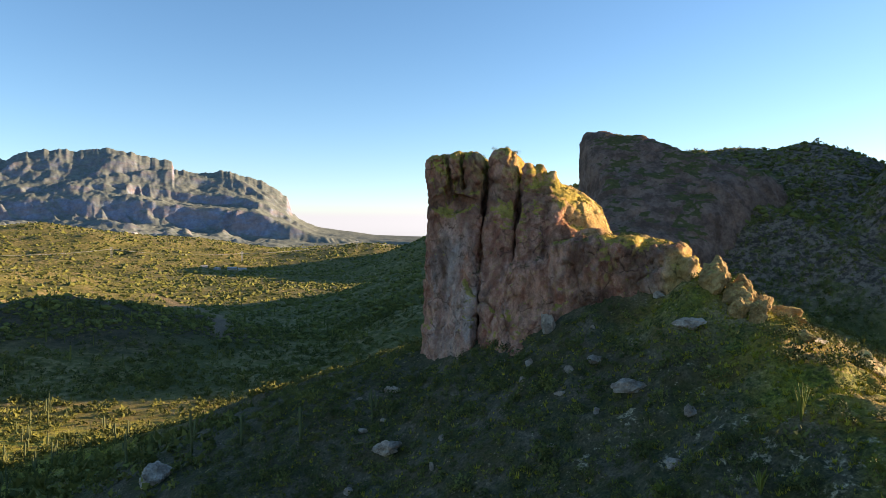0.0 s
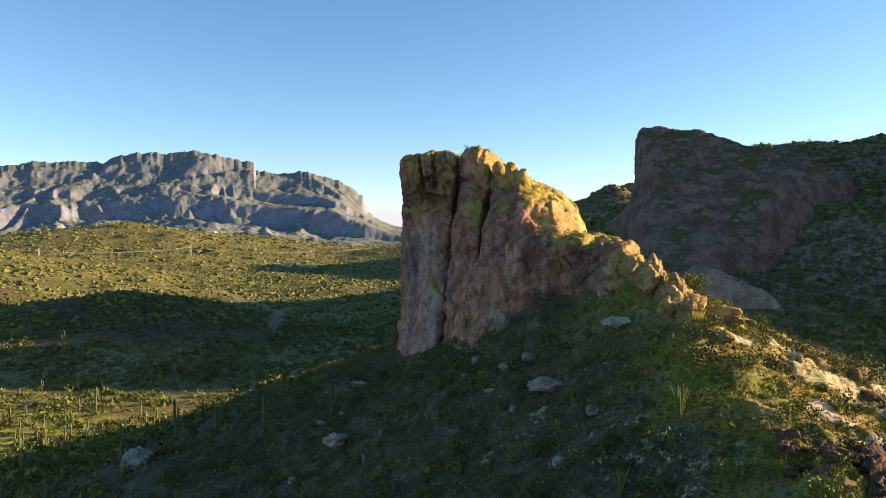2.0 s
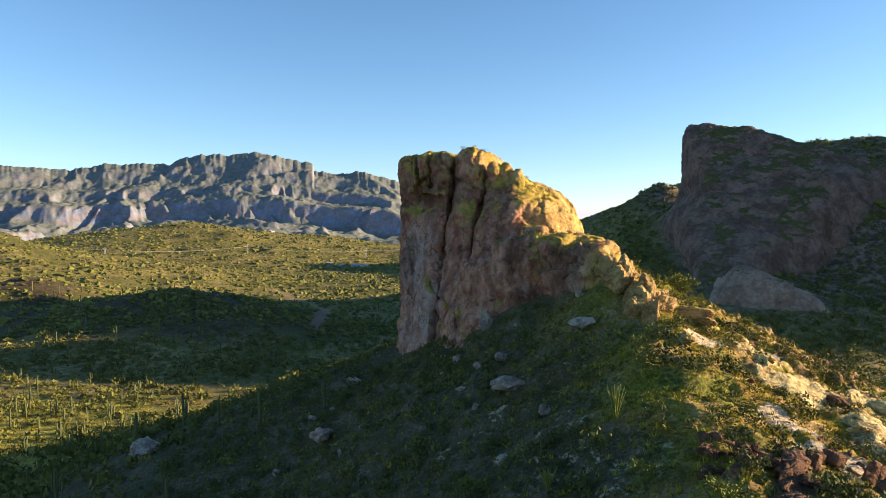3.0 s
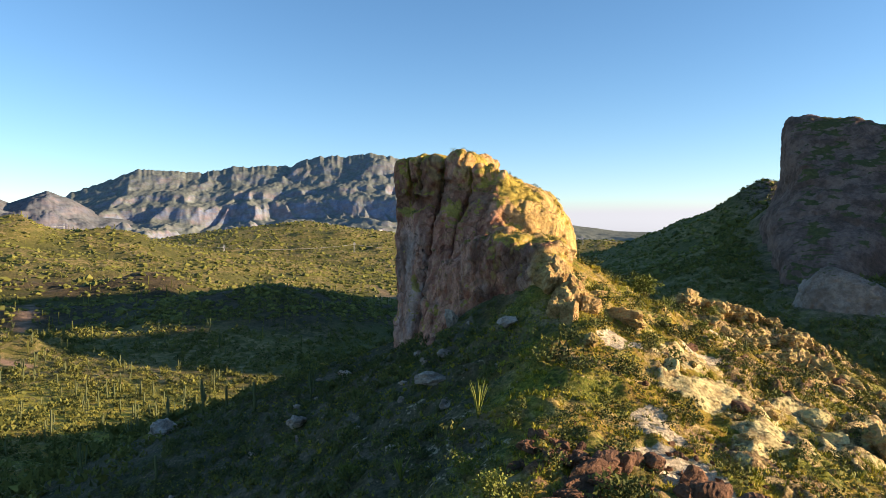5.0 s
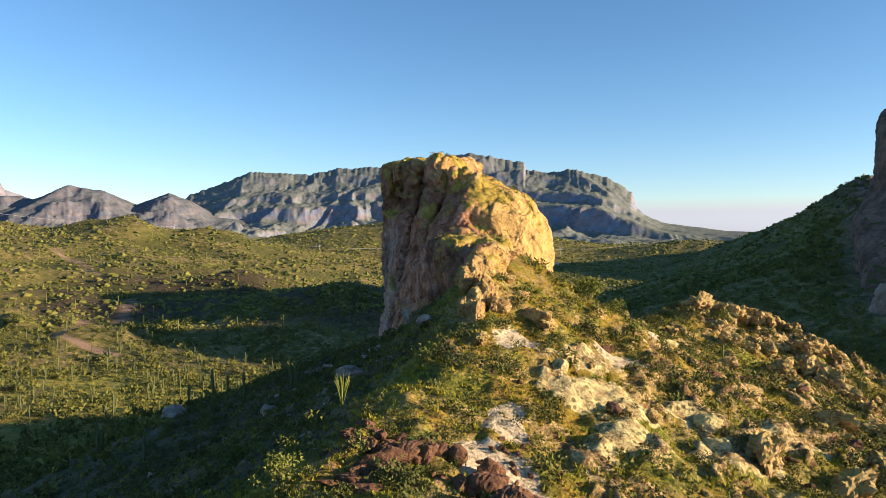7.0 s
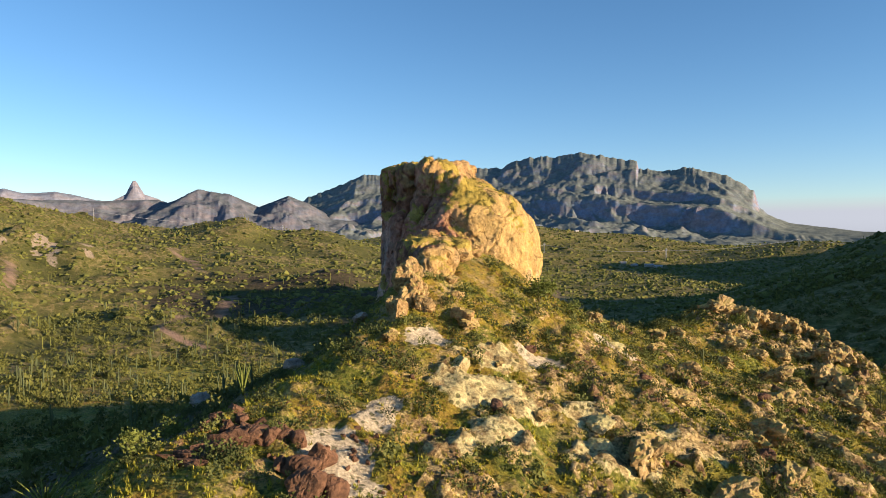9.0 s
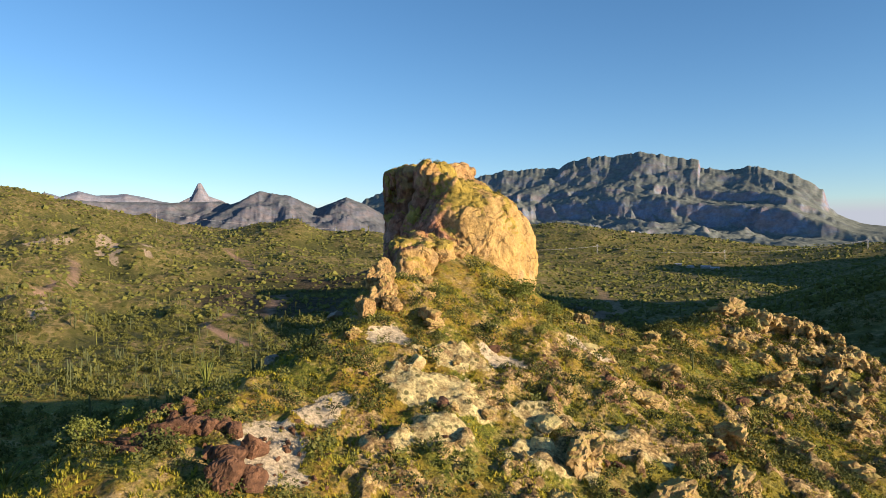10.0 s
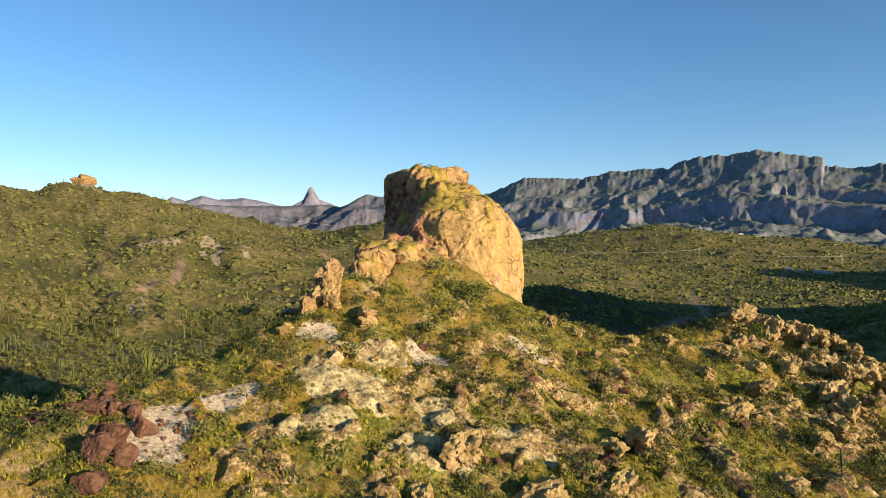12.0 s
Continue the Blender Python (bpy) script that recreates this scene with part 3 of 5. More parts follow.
GZ = GZ + g_cream * (0.35 + 0.6 * np.abs(fbm2((GX + GY) / 6, (GY - GX) / 3, 3, 91)) + 0.35 * step01(-0.05, 0.05, fbm2(GX / 3.5, GY / 3.5, 3, 92)))
rise = g_crag * (1 - 0.7 * g_cream)
far_end = 1 + 0.6 * (1 - step01(0.7, 1.3, np.hypot((GX - 70) / 30, (GY - 200) / 16)))
GZ[core] += (rise * far_end)[core] * crag_lift(GX[core], GY[core])
ids = np.arange(GX.size).reshape(GX.shape)
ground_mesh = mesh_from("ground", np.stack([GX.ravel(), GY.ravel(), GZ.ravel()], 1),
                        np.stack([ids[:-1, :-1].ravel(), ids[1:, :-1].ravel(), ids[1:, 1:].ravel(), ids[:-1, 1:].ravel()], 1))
g_track = np.zeros(GX.shape)
for nodes in TRACKS:
    g_track = np.maximum(g_track, 1 - step01(2.0, 4.5, line_distance(GX + 3 * noise2(GX / 25, GY / 25, 2), GY, nodes)))
g_track = np.maximum(g_track, 0.55 * (1 - step01(3, 9, line_distance(GX + 8 * noise2(GX / 40, GY / 40, 6), GY + 8 * noise2(GX / 30, GY / 30, 7), WASH))))
paint(ground_mesh, "stony", (step01(8, 35, GZ) * step01(75, 115, GX) * step01(290, 380, GY) * (GY < 1000)).ravel())
low_ground = np.percentile(draws(GX, GY)[::4, ::4], (12, 45))
paint(ground_mesh, "draw", ((1 - step01(low_ground[0], low_ground[1], draws(GX, GY))) * step01(260, 380, np.hypot(GX, GY))).ravel())
paint(ground_mesh, "plain", step01(130, 320, np.hypot(GX + 10, GY - 60)).ravel())
scar = np.zeros(GX.shape)
for cx, cy, rx, ry, t in ((-700, 350, 20, 5, -30), (-672, 352, 22, 5, -20), (-650, 380, 16, 4, -30), (-720, 300, 26, 4, 60), (-395, 190, 12, 3, -40), (-1133, 308, 22, 16, 0), (-860, 672, 26, 8, 20)):
    scar = np.maximum(scar, blot(GX / 6, GY / 6, cx / 6, cy / 6, rx / 4, ry / 4, t))
paint(ground_mesh, "scar", scar.ravel())
# west of the crest the colour is darkened, for brush and for shade
paint(ground_mesh, "brush_shade", (step01(44, 30, GX + 0.1 * (GY - 70) + 6 * fbm2(GX / 12, GY / 12, 3, 21)) * step01(-110, -60, GX) * (GY < 240)).ravel())
# brown earth of the mound, which also carries painted shade
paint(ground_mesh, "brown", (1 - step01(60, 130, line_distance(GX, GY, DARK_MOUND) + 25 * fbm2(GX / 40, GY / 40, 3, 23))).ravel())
# patch of yellow growth, painted brighter where the sun reaches the flat
paint(ground_mesh, "sunlit_bloom", (0.85 * blot(GX / 8, GY / 8, -160 / 8, 218 / 8, 11, 5.5)).ravel())
paint(ground_mesh, "white", g_white.ravel())
paint(ground_mesh, "cream", g_cream.ravel())
paint(ground_mesh, "crag", g_crag.ravel())
paint(ground_mesh, "heap", (g_crag * (GX < 60) * (GY < 76)).ravel())
paint(ground_mesh, "track", g_track.ravel())
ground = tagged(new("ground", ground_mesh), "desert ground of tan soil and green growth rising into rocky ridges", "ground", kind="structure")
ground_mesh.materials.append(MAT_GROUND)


# ---- rock tower ----
def cells3(x, y, z, seed):
    """Cell pattern: nearest and second distance, and a number for each cell."""
    ix, iy, iz = [np.floor(v).astype(np.int32) for v in (x, y, z)]
    f1, f2, who = np.full(x.shape, 9.0), np.full(x.shape, 9.0), np.zeros(x.shape)
    for a in (-1, 0, 1):
        for b in (-1, 0, 1):
            for c in (-1, 0, 1):
                jx, jy, jz = ix + a, iy + b, iz + c
                d = np.sqrt((jx + hash01(jx, jy, jz, seed) - x) ** 2 + (jy + hash01(jx, jy, jz, seed + 1) - y) ** 2 + (jz + hash01(jx, jy, jz, seed + 2) - z) ** 2)
                near = d < f1
                f2 = np.where(near, f1, np.minimum(f2, d))
                who = np.where(near, hash01(jx, jy, jz, seed + 3), who)
                f1 = np.where(near, d, f1)
    return f1, f2, who


def weather(v, q, swell, swell_size, block, block_size, fine, seed, tall=1.8, calm=0.0, edge=1.0):
    """Rough a rock's skin: broad swelling, broken blocks with cracks between them, and fine relief."""
    n = normals_of(v, q)
    x, y, z = v.T
    d = swell * fbm3(x / swell_size, y / swell_size, z / swell_size / tall, 3, seed)
    wx = x + 0.25 * block_size * noise3(x / block_size, y / block_size, z / block_size, seed + 31)
    wy = y + 0.25 * block_size * noise3(x / block_size + 9, y / block_size, z / block_size, seed + 32)
    f1, f2, who = cells3(wx / block_size, wy / block_size, z / block_size / tall, seed + 40)
    d = d + block * (who - 0.5) * step01(0.01, 0.14 * edge, f2 - f1) - 0.6 * block * (1 - step01(0.0, 0.07 * edge, f2 - f1))
    k = block_size * 0.37
    f1, f2, who = cells3(wx / k, wy / k, z / k / 1.3, seed + 50)
    d = d + 0.4 * block * (who - 0.5) * step01(0.01, 0.18 * edge, f2 - f1) - 0.3 * block * (1 - step01(0.0, 0.09 * edge, f2 - f1))
    d = d + fine * fbm3(x / (fine * 5), y / (fine * 5), z / (fine * 7), 3, seed + 60)
    return v + n * (d * (1 - calm))[:, None]


AX, AY, AT = -3.0, 137.0, -38.5       # north-west foot of the tower, and the turn of its long side
CU, SU = math.cos(radians(AT)), math.sin(radians(AT))


def un(u, n):
    return AX + u * CU - n * SU, AY + u * SU + n * CU


def tower_field(x, y, z):
    U = (x - AX) * CU + (y - AY) * SU
    W = -(x - AX) * SU + (y - AY) * CU

    # the tall part stands nearly square to the north: v runs east along its south wall, m northwards
    c2, s2 = math.cos(radians(-13)), math.sin(radians(-13))
    V, M = (x + 4) * c2 + (y - 138.2) * s2, -(x + 4) * s2 + (y - 138.2) * c2

    def bx(u0, u1, n0, n1, z0, z1, r, taper=0.0, turn=0.0):
        c = un((u0 + u1) / 2, (n0 + n1) / 2)
        return box_field(x, y, z, (*c, (z0 + z1) / 2), ((u1 - u0) / 2, (n1 - n0) / 2, (z1 - z0) / 2), AT + turn, r, taper)

    # its wall flares outwards below, the more the further east
    MF = M + (0.030 * np.clip(V, 0, 23) - 0.07) * np.maximum(70 - z, 0) * (1 - step01(2, 10, M))
    V = V + 0.045 * np.maximum(66 - z, 0) * (1 - step01(1, 7, V))

    def up(v0, v1, m0, m1, z0, z1, r, taper=0.0):
        k = 1 - taper * np.clip((z - (z0 + z1) / 2) / (z1 - z0) * 2, -1, 1)
        dx, dy, dz = np.abs(V - (v0 + v1) / 2) - (v1 - v0) / 2 * k + r, np.abs(MF - (m0 + m1) / 2) - (m1 - m0) / 2 * k + r, np.abs(z - (z0 + z1) / 2) - (z1 - z0) / 2 + r
        out = np.sqrt(np.maximum(dx, 0) ** 2 + np.maximum(dy, 0) ** 2 + np.maximum(dz, 0) ** 2)
        return (out + np.minimum(np.maximum(dx, np.maximum(dy, dz)), 0) - r) * 0.9
    # the low front wall with its broken rim, and the stepped end
    f = bx(16, 31, -1.0, 12, 20, 55.5, 3.0, 0.12, 1.0)
    f = smin(f, bx(26, 43.5, -1.4, 11, 20, 59.4, 1.6, 0.09, 1.5), 1.5)
    f = smin(f, bx(41, 50.0, -0.4, 6.5, 20, 58.4, 1.5, 0.12, 1.0), 0.5)
    f = smin(f, bx(47, 52.0, -1.0, 4.5, 20, 56.8, 1.2, 0.10, -3.0), 0.5)
    f = smin(f, bx(51.0, 54.8, -2.0, 3.8, 20, 52.0, 1.4, 0.10, -4.0), 0.6)
    f = smin(f, bx(28, 35, 3, 10, 40, 61.0, 1.6, 0.22, 10), 0.6)
    f = smin(f, bx(33, 40, 5, 12, 40, 59.8, 1.5, 0.22, 25), 0.6)
    f = smin(f, bx(38, 45, 4, 10, 40, 59.0, 1.4, 0.22, -12), 0.6)
    # two pillars, the lower shoulder beside them and the great dome behind
    f = smin(f, up(-0.2, 11.6, -1.2, 15, 20, 76.4, 2.6, 0.02), 1.6)
    f = smin(f, up(12.2, 18.6, 0.2, 15, 20, 76.3, 2.2, 0.08), 0.4)
    f = smin(f, up(18.4, 22.4, 1.2, 15, 20, 72.2, 1.6, 0.10), 0.7)
    f = smin(f, up(21.6, 25.4, 2.0, 15, 20, 71.4, 1.8, 0.12), 1.4)
    f = smin(f, up(24.0, 30.0, 3.0, 16, 20, 68.0, 3.0, 0.12), 2.2)
    dome = ball_field(x, y, np.maximum(z, 56.0), (20.7, 141.4, 56), (13.9, 13.7, 14.6))
    dome = smin(dome, ball_field(x, y, z, (14, 146, 50), (10.0, 8.0, 23.0), -13), 2)
    dome = smax(dome, -ball_field(x, y, z, (34.6, 133.6, 59.6), (1.7, 2.8, 2.6), 30), 1.0)
    dome = smax(dome, -ball_field(x, y, z, (26.0, 128.6, 63.5), (4.5, 1.8, 2.2), -25), 1.0)
    for v, m, top, r in ((20.3, 2.6, 71.6, 1.5), (22.6, 3.4, 71.9, 1.3), (24.6, 3.8, 70.6, 1.2), (27.0, 2.2, 63.6, 1.7), (29.4, 1.6, 62.2, 1.3)):
        f = smin(f, ball_field(x, y, z, (-4 + v * c2 - m * s2, 138.2 + v * s2 + m * c2, top), (r, r, 1.5 * r), 20), 0.5)
    f = smin(f, dome, 1.8)
    # clefts: between the pillars, down the first pillar, beside the second
    lean = 0.07 * (z - 62) + 0.3 * np.sin(z / 4.0)
    f = smax(f, -smax(np.abs(V - 11.9 - lean) - 0.32 - 0.022 * np.maximum(z - 46, 0), np.maximum(MF - 5.5 * step01(51, 62, z) - 14 * step01(67, 73, z), 51 - z), 0.3), 0.3)
    f = smax(f, -smax(np.abs(V - 5.0 + 0.5 * np.sin(z / 3)) - 0.34 - 0.03 * np.maximum(z - 66, 0), np.maximum(MF - 2.4, 66 - z), 0.3), 0.3)
    f = smax(f, -smax(np.abs(V - 8.2 - 0.4 * np.sin(z / 2.5)) - 0.32 - 0.025 * np.maximum(z - 69, 0), np.maximum(MF - 2.0, 69 - z), 0.3), 0.3)
    f = smax(f, -smax(np.abs(V - 18.6 - lean) - 0.32 - 0.022 * np.maximum(z - 55, 0), np.maximum(MF - 5, 55 - z), 0.3), 0.3)
    f = smax(f, -ball_field(x, y, z, (2.0, 135.5, 66.3), (5, 1.8, 1.6), -13), 0.5)
    return f


tv, tq = net(tower_field, (-14, 88, 30), (62, 164, 80), 0.32)
tv = weather(tv, tq, 0.6, 9.0, 0.7, 6.5, 0.10, 27, 1.7, 0.0, 0.6)
tu0, tw0 = (tv[:, 0] - AX) * CU + (tv[:, 1] - AY) * SU, -(tv[:, 0] - AX) * SU + (tv[:, 1] - AY) * CU
smooth_side = step01(17, 25, tv[:, 0]) * step01(128, 134, tv[:, 1])
rim = step01(24, 32, tu0) * (1 - step01(11, 14, tw0))
tv = weather(tv, tq, 0.2, 3.5, 0.46, 2.6, 0.14, 21, 0.85, 0.5 * smooth_side - 0.25 * rim, 0.5)
tn = normals_of(tv, tq)
tu = (tv[:, 0] - AX) * CU + (tv[:, 1] - AY) * SU
tw = -(tv[:, 0] - AX) * SU + (tv[:, 1] - AY) * CU
blotch = fbm3(tv[:, 0] / 4, tv[:, 1] / 4, tv[:, 2] / 5, 4, 5)
streak = fbm3(tv[:, 0] / 2.2, tv[:, 1] / 2.2, tv[:, 2] / 11, 4, 15)
lichen = step01(0.15, 0.75, tn[:, 2] + 0.35 * blotch) + 1.0 * step01(62, 73, tv[:, 2] + 5 * blotch)
lichen = np.clip(0.85 * lichen * step01(-0.35, 0.4, blotch) * (0.45 + 0.65 * step01(0.0, 0.5, tn[:, 2] + 0.6 * tn[:, 0])) + 0.2 * step01(0.35, 0.8, streak) * step01(50, 60, tv[:, 2]), 0, 1)
chalk = np.exp(-((tu - 6.5 - 0.05 * (tv[:, 2] - 50)) / 5.0) ** 2) * step01(66, 57, tv[:, 2]) * (1 - step01(2, 4, tw))
chalk = np.clip(chalk * (0.75 + 0.8 * streak) + 0.3 * step01(0.35, 0.8, streak) * (1 - step01(52, 62, tv[:, 2])), 0, 1)
# varnish patches, with shade painted at the overhang and on faces away from the sun
varnish_shade = (1 - 0.8 * step01(10, 18, tw)) * np.maximum(0.85 * np.exp(-((tv[:, 2] - 67 - 2 * blotch) / 2.6) ** 2) * (tu < 22), step01(0.1, 0.7, fbm3(tv[:, 0] / 5, tv[:, 1] / 5, tv[:, 2] / 8, 4, 25))) * (1 - 0.75 * step01(0, 0.6, tn[:, 0]))
# golden by place, and as painted sunlight on faces turned east and up
gold = step01(16, 24, tv[:, 0] + 3 * blotch) * step01(126, 133, tv[:, 1] + 0.3 * tv[:, 0] - 8)
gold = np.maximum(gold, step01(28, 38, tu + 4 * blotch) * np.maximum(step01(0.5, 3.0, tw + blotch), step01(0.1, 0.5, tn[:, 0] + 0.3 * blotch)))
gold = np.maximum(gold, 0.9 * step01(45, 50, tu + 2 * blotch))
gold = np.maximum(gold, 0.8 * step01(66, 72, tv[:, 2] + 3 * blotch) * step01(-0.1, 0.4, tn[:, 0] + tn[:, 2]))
tower = tagged(new("rock_tower"), "tall cleft rock tower of reddish stone with yellow lichen on top", "rock tower")
tower.location = (15, 132, 40)
# its masses, parted along the clefts
mid = tv[tq].mean(axis=1)
mv = (mid[:, 0] + 4) * math.cos(radians(-13)) + (mid[:, 1] - 138.2) * math.sin(radians(-13))
mu = (mid[:, 0] - AX) * CU + (mid[:, 1] - AY) * SU
mw = -(mid[:, 0] - AX) * SU + (mid[:, 1] - AY) * CU
lean = 0.07 * (mid[:, 2] - 62) + 0.3 * np.sin(mid[:, 2] / 4.0)
low = (mu > 26) & (mw < 12.5) & (mid[:, 2] < 62.5)
kind = np.where(low & (mu > 50.5), 4, np.where(low, 3, np.where(mv < 11.9 + lean, 0, np.where(mv < 18.6 + lean, 1, 2))))
for k, (name, words) in enumerate((("pillar", "reddish pillar with a pale chalky streak"), ("pillar", "narrow pillar between two dark clefts"), ("dome", "smooth golden rock dome"), ("front_wall", "low reddish wall with a broken lichen rim"), ("end_block", "orange step at the wall's end"))):
    q = tq[kind == k]
    used, back = np.unique(q, return_inverse=True)
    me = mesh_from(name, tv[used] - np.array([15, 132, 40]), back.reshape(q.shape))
    for key, vals in (("lichen", lichen), ("chalk", chalk), ("varnish_shade", varnish_shade), ("gold", gold)):
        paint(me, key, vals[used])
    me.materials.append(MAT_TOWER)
    me.normals_split_custom_set_from_vertices(normals_of(tv, tq)[used].tolist())
    ob = new(name, me)
    ob.parent = tower
    tagged(ob, words)


# ---- dark cliff and rock dome on the hill ----
RIM = [(106, 590, 140), (116, 576, 143), (130, 568, 144), (154, 553, 138), (190, 529, 121), (218, 497, 99), (242, 458, 76), (256, 425, 54)]


def cliff_field(x, y, z):
    """A leaning wall of rock under a rim that falls towards the south-east, cut off sheer at its west end."""
    top = crest(x, y, RIM, (0.42, 0.80), 6) + 2.5 * fbm2(x / 45, y / 45, 2, 43)
    lower = 1 - step01(62, 98, z + 6 * noise2(y / 20, z / 20, 3))
    west = 111 + 0.3 * np.maximum(y - 575, 0) - 13 * lower + 0.04 * np.maximum(z - 100, 0) + 0.10 * np.maximum(560 - y, 0) * (1 - lower)
    f = smax((z - top) * 0.75, west - x, 7)
    f = smax(f, (x - 150) * 0.55 + (560 - y) * 0.8 - 96 + 0.2 * (z - 60), 10)
    # shelves and hollows of the face
    f = f - 2.0 * step01(0.25, 0.8, fbm3(x / 34, y / 34, z / 22, 3, 47)) + 1.6 * step01(0.2, 0.7, fbm3(x / 26, y / 26, z / 40, 2, 49))
    return f


cv, cq = net(cliff_field, (84, 400, 20), (262, 632, 152), 1.5)
cv = weather(cv, cq, 2.0, 40, 1.6, 19, 0.6, 41, 1.5)
cliff_mesh = mesh_from("cliff", cv, cq)
cn = normals_of(cv, cq)
paint(cliff_mesh, "growth", step01(0.66, 0.95, cn[:, 2] + 0.25 * fbm3(cv[:, 0] / 12, cv[:, 1] / 12, cv[:, 2] / 12, 3, 4)))
cliff_mesh.materials.append(MAT_CLIFF)
cliff = tagged(new("cliff", cliff_mesh), "dark shaded rock cliff at the end of a scrubby hill", "cliff")


def slab_field(x, y, z):
    f = ball_field(x, y, z, (124, 388, 10), (27, 22, 36), -20)
    f = smin(f, ball_field(x, y, z, (140, 381, 6), (19, 17, 29), -20), 5)
    return smax(f, 0.55 * (x - 112) + z - 48, 5)


sv, sq = net(slab_field, (84, 355, -20), (172, 425, 58), 0.9)
sv = weather(sv, sq, 1.2, 18, 1.3, 8, 0.5, 51, 2.0)
slab_mesh = mesh_from("rock_slab", sv, sq)
sn = normals_of(sv, sq)
paint(slab_mesh, "growth", 0.7 * step01(0.75, 1.0, sn[:, 2] + 0.2 * fbm3(sv[:, 0] / 6, sv[:, 1] / 6, sv[:, 2] / 6, 3, 4)))
slab_mesh.materials.append(MAT_SLAB)
slab = tagged(new("rock_dome", slab_mesh), "smooth grey-brown rock dome low on a shaded hillside", "rock dome")

# ---- far mountains ----
def mountain(name, skyline, dist, depth, foot, cliff, seed, mat, label, cols=420, rows=70, rough=1.0, turned=0.0):
    """A range whose skyline is given as (degrees left of +y, degrees above the eye), about dist away. cliff: the share of its height that is sheer."""
    b = np.array([p[0] for p in skyline], float)
    e = np.array([p[1] for p in skyline], float)
    order = np.argsort(b)
    b, e = b[order], e[order]
    bb = np.linspace(b[0], b[-1], cols)
    ee = np.interp(bb, b, e)
    s = np.linspace(0, 1.25, rows)
    B, S = np.meshgrid(radians(1) * bb, s, indexing="ij")
    R = dist + turned * (np.linspace(-0.5, 0.5, cols)[:, None]) - depth + S * depth
    X, Y = -R * np.sin(B), R * np.cos(B)
    top = 60 + (dist + turned * (np.linspace(-0.5, 0.5, cols)[:, None])) * np.tan(radians(1) * ee)[:, None] + 0 * S
    edge = np.minimum(1, np.minimum(np.arange(cols), np.arange(cols)[::-1]) / 12.0)[:, None]
    arc = B * dist
    warp = 0.12 * fbm2(arc / 520, S * 1.5, 3, seed) + 0.03 * fbm2(X / 170, Y / 170, 3, seed + 9)
    q = np.clip(S + warp * rough * (1 - step01(0.9, 1.0, S)), 0, 1.0)
    talus = np.clip(q / 0.68, 0, 1) ** 1.5 * (1 - cliff)
    h = talus + cliff * 0.75 * step01(0.64, 0.76, q) + cliff * 0.25 * step01(0.80, 0.97, q)
    gully = ridged2(X / 420, Y / 420, 5, seed + 3) * 0.13 * rough * np.clip(q * 3, 0, 1) * (1 - step01(0.55, 0.95, S))
    lumps = np.maximum(ridged2(X / 260, Y / 260, 5, seed + 5), 0) * 0.13 * rough * np.clip(S * 6, 0, 1) * (1 - step01(0.35, 0.62, S))
    h = np.where(S > 1, 1 - (S - 1) * 1.5, h + gully + lumps)
    jag = 0.012 * fbm2(arc / 60, S * 0 + seed, 3, seed + 7) * rough * step01(0.8, 1.0, S) + 0.012 * fbm2(X / 90, Y / 90, 3, seed + 11) * np.clip(S * 5, 0, 1) * (1 - step01(0.8, 1.0, S))
    h = np.where(S < 1, h * (R / R[:, :1] * 0 + (1 - (1 - S) * depth / dist * 1.5)), h)
    foot = np.minimum(foot, land(X, Y)) - 3
    Z = foot + (top - foot) * (h + jag) * edge - 14 * (1 - edge) - 20 * (S < 0.01)
    idx = np.arange(X.size).reshape(X.shape)
    quads = np.stack([idx[:-1, :-1].ravel(), idx[:-1, 1:].ravel(), idx[1:, 1:].ravel(), idx[1:, :-1].ravel()], 1)
    me = mesh_from(name, np.stack([X.ravel(), Y.ravel(), Z.ravel()], 1), quads)
    me.materials.append(mat)
    return tagged(new(name, me), label, "mountain", kind="structure")


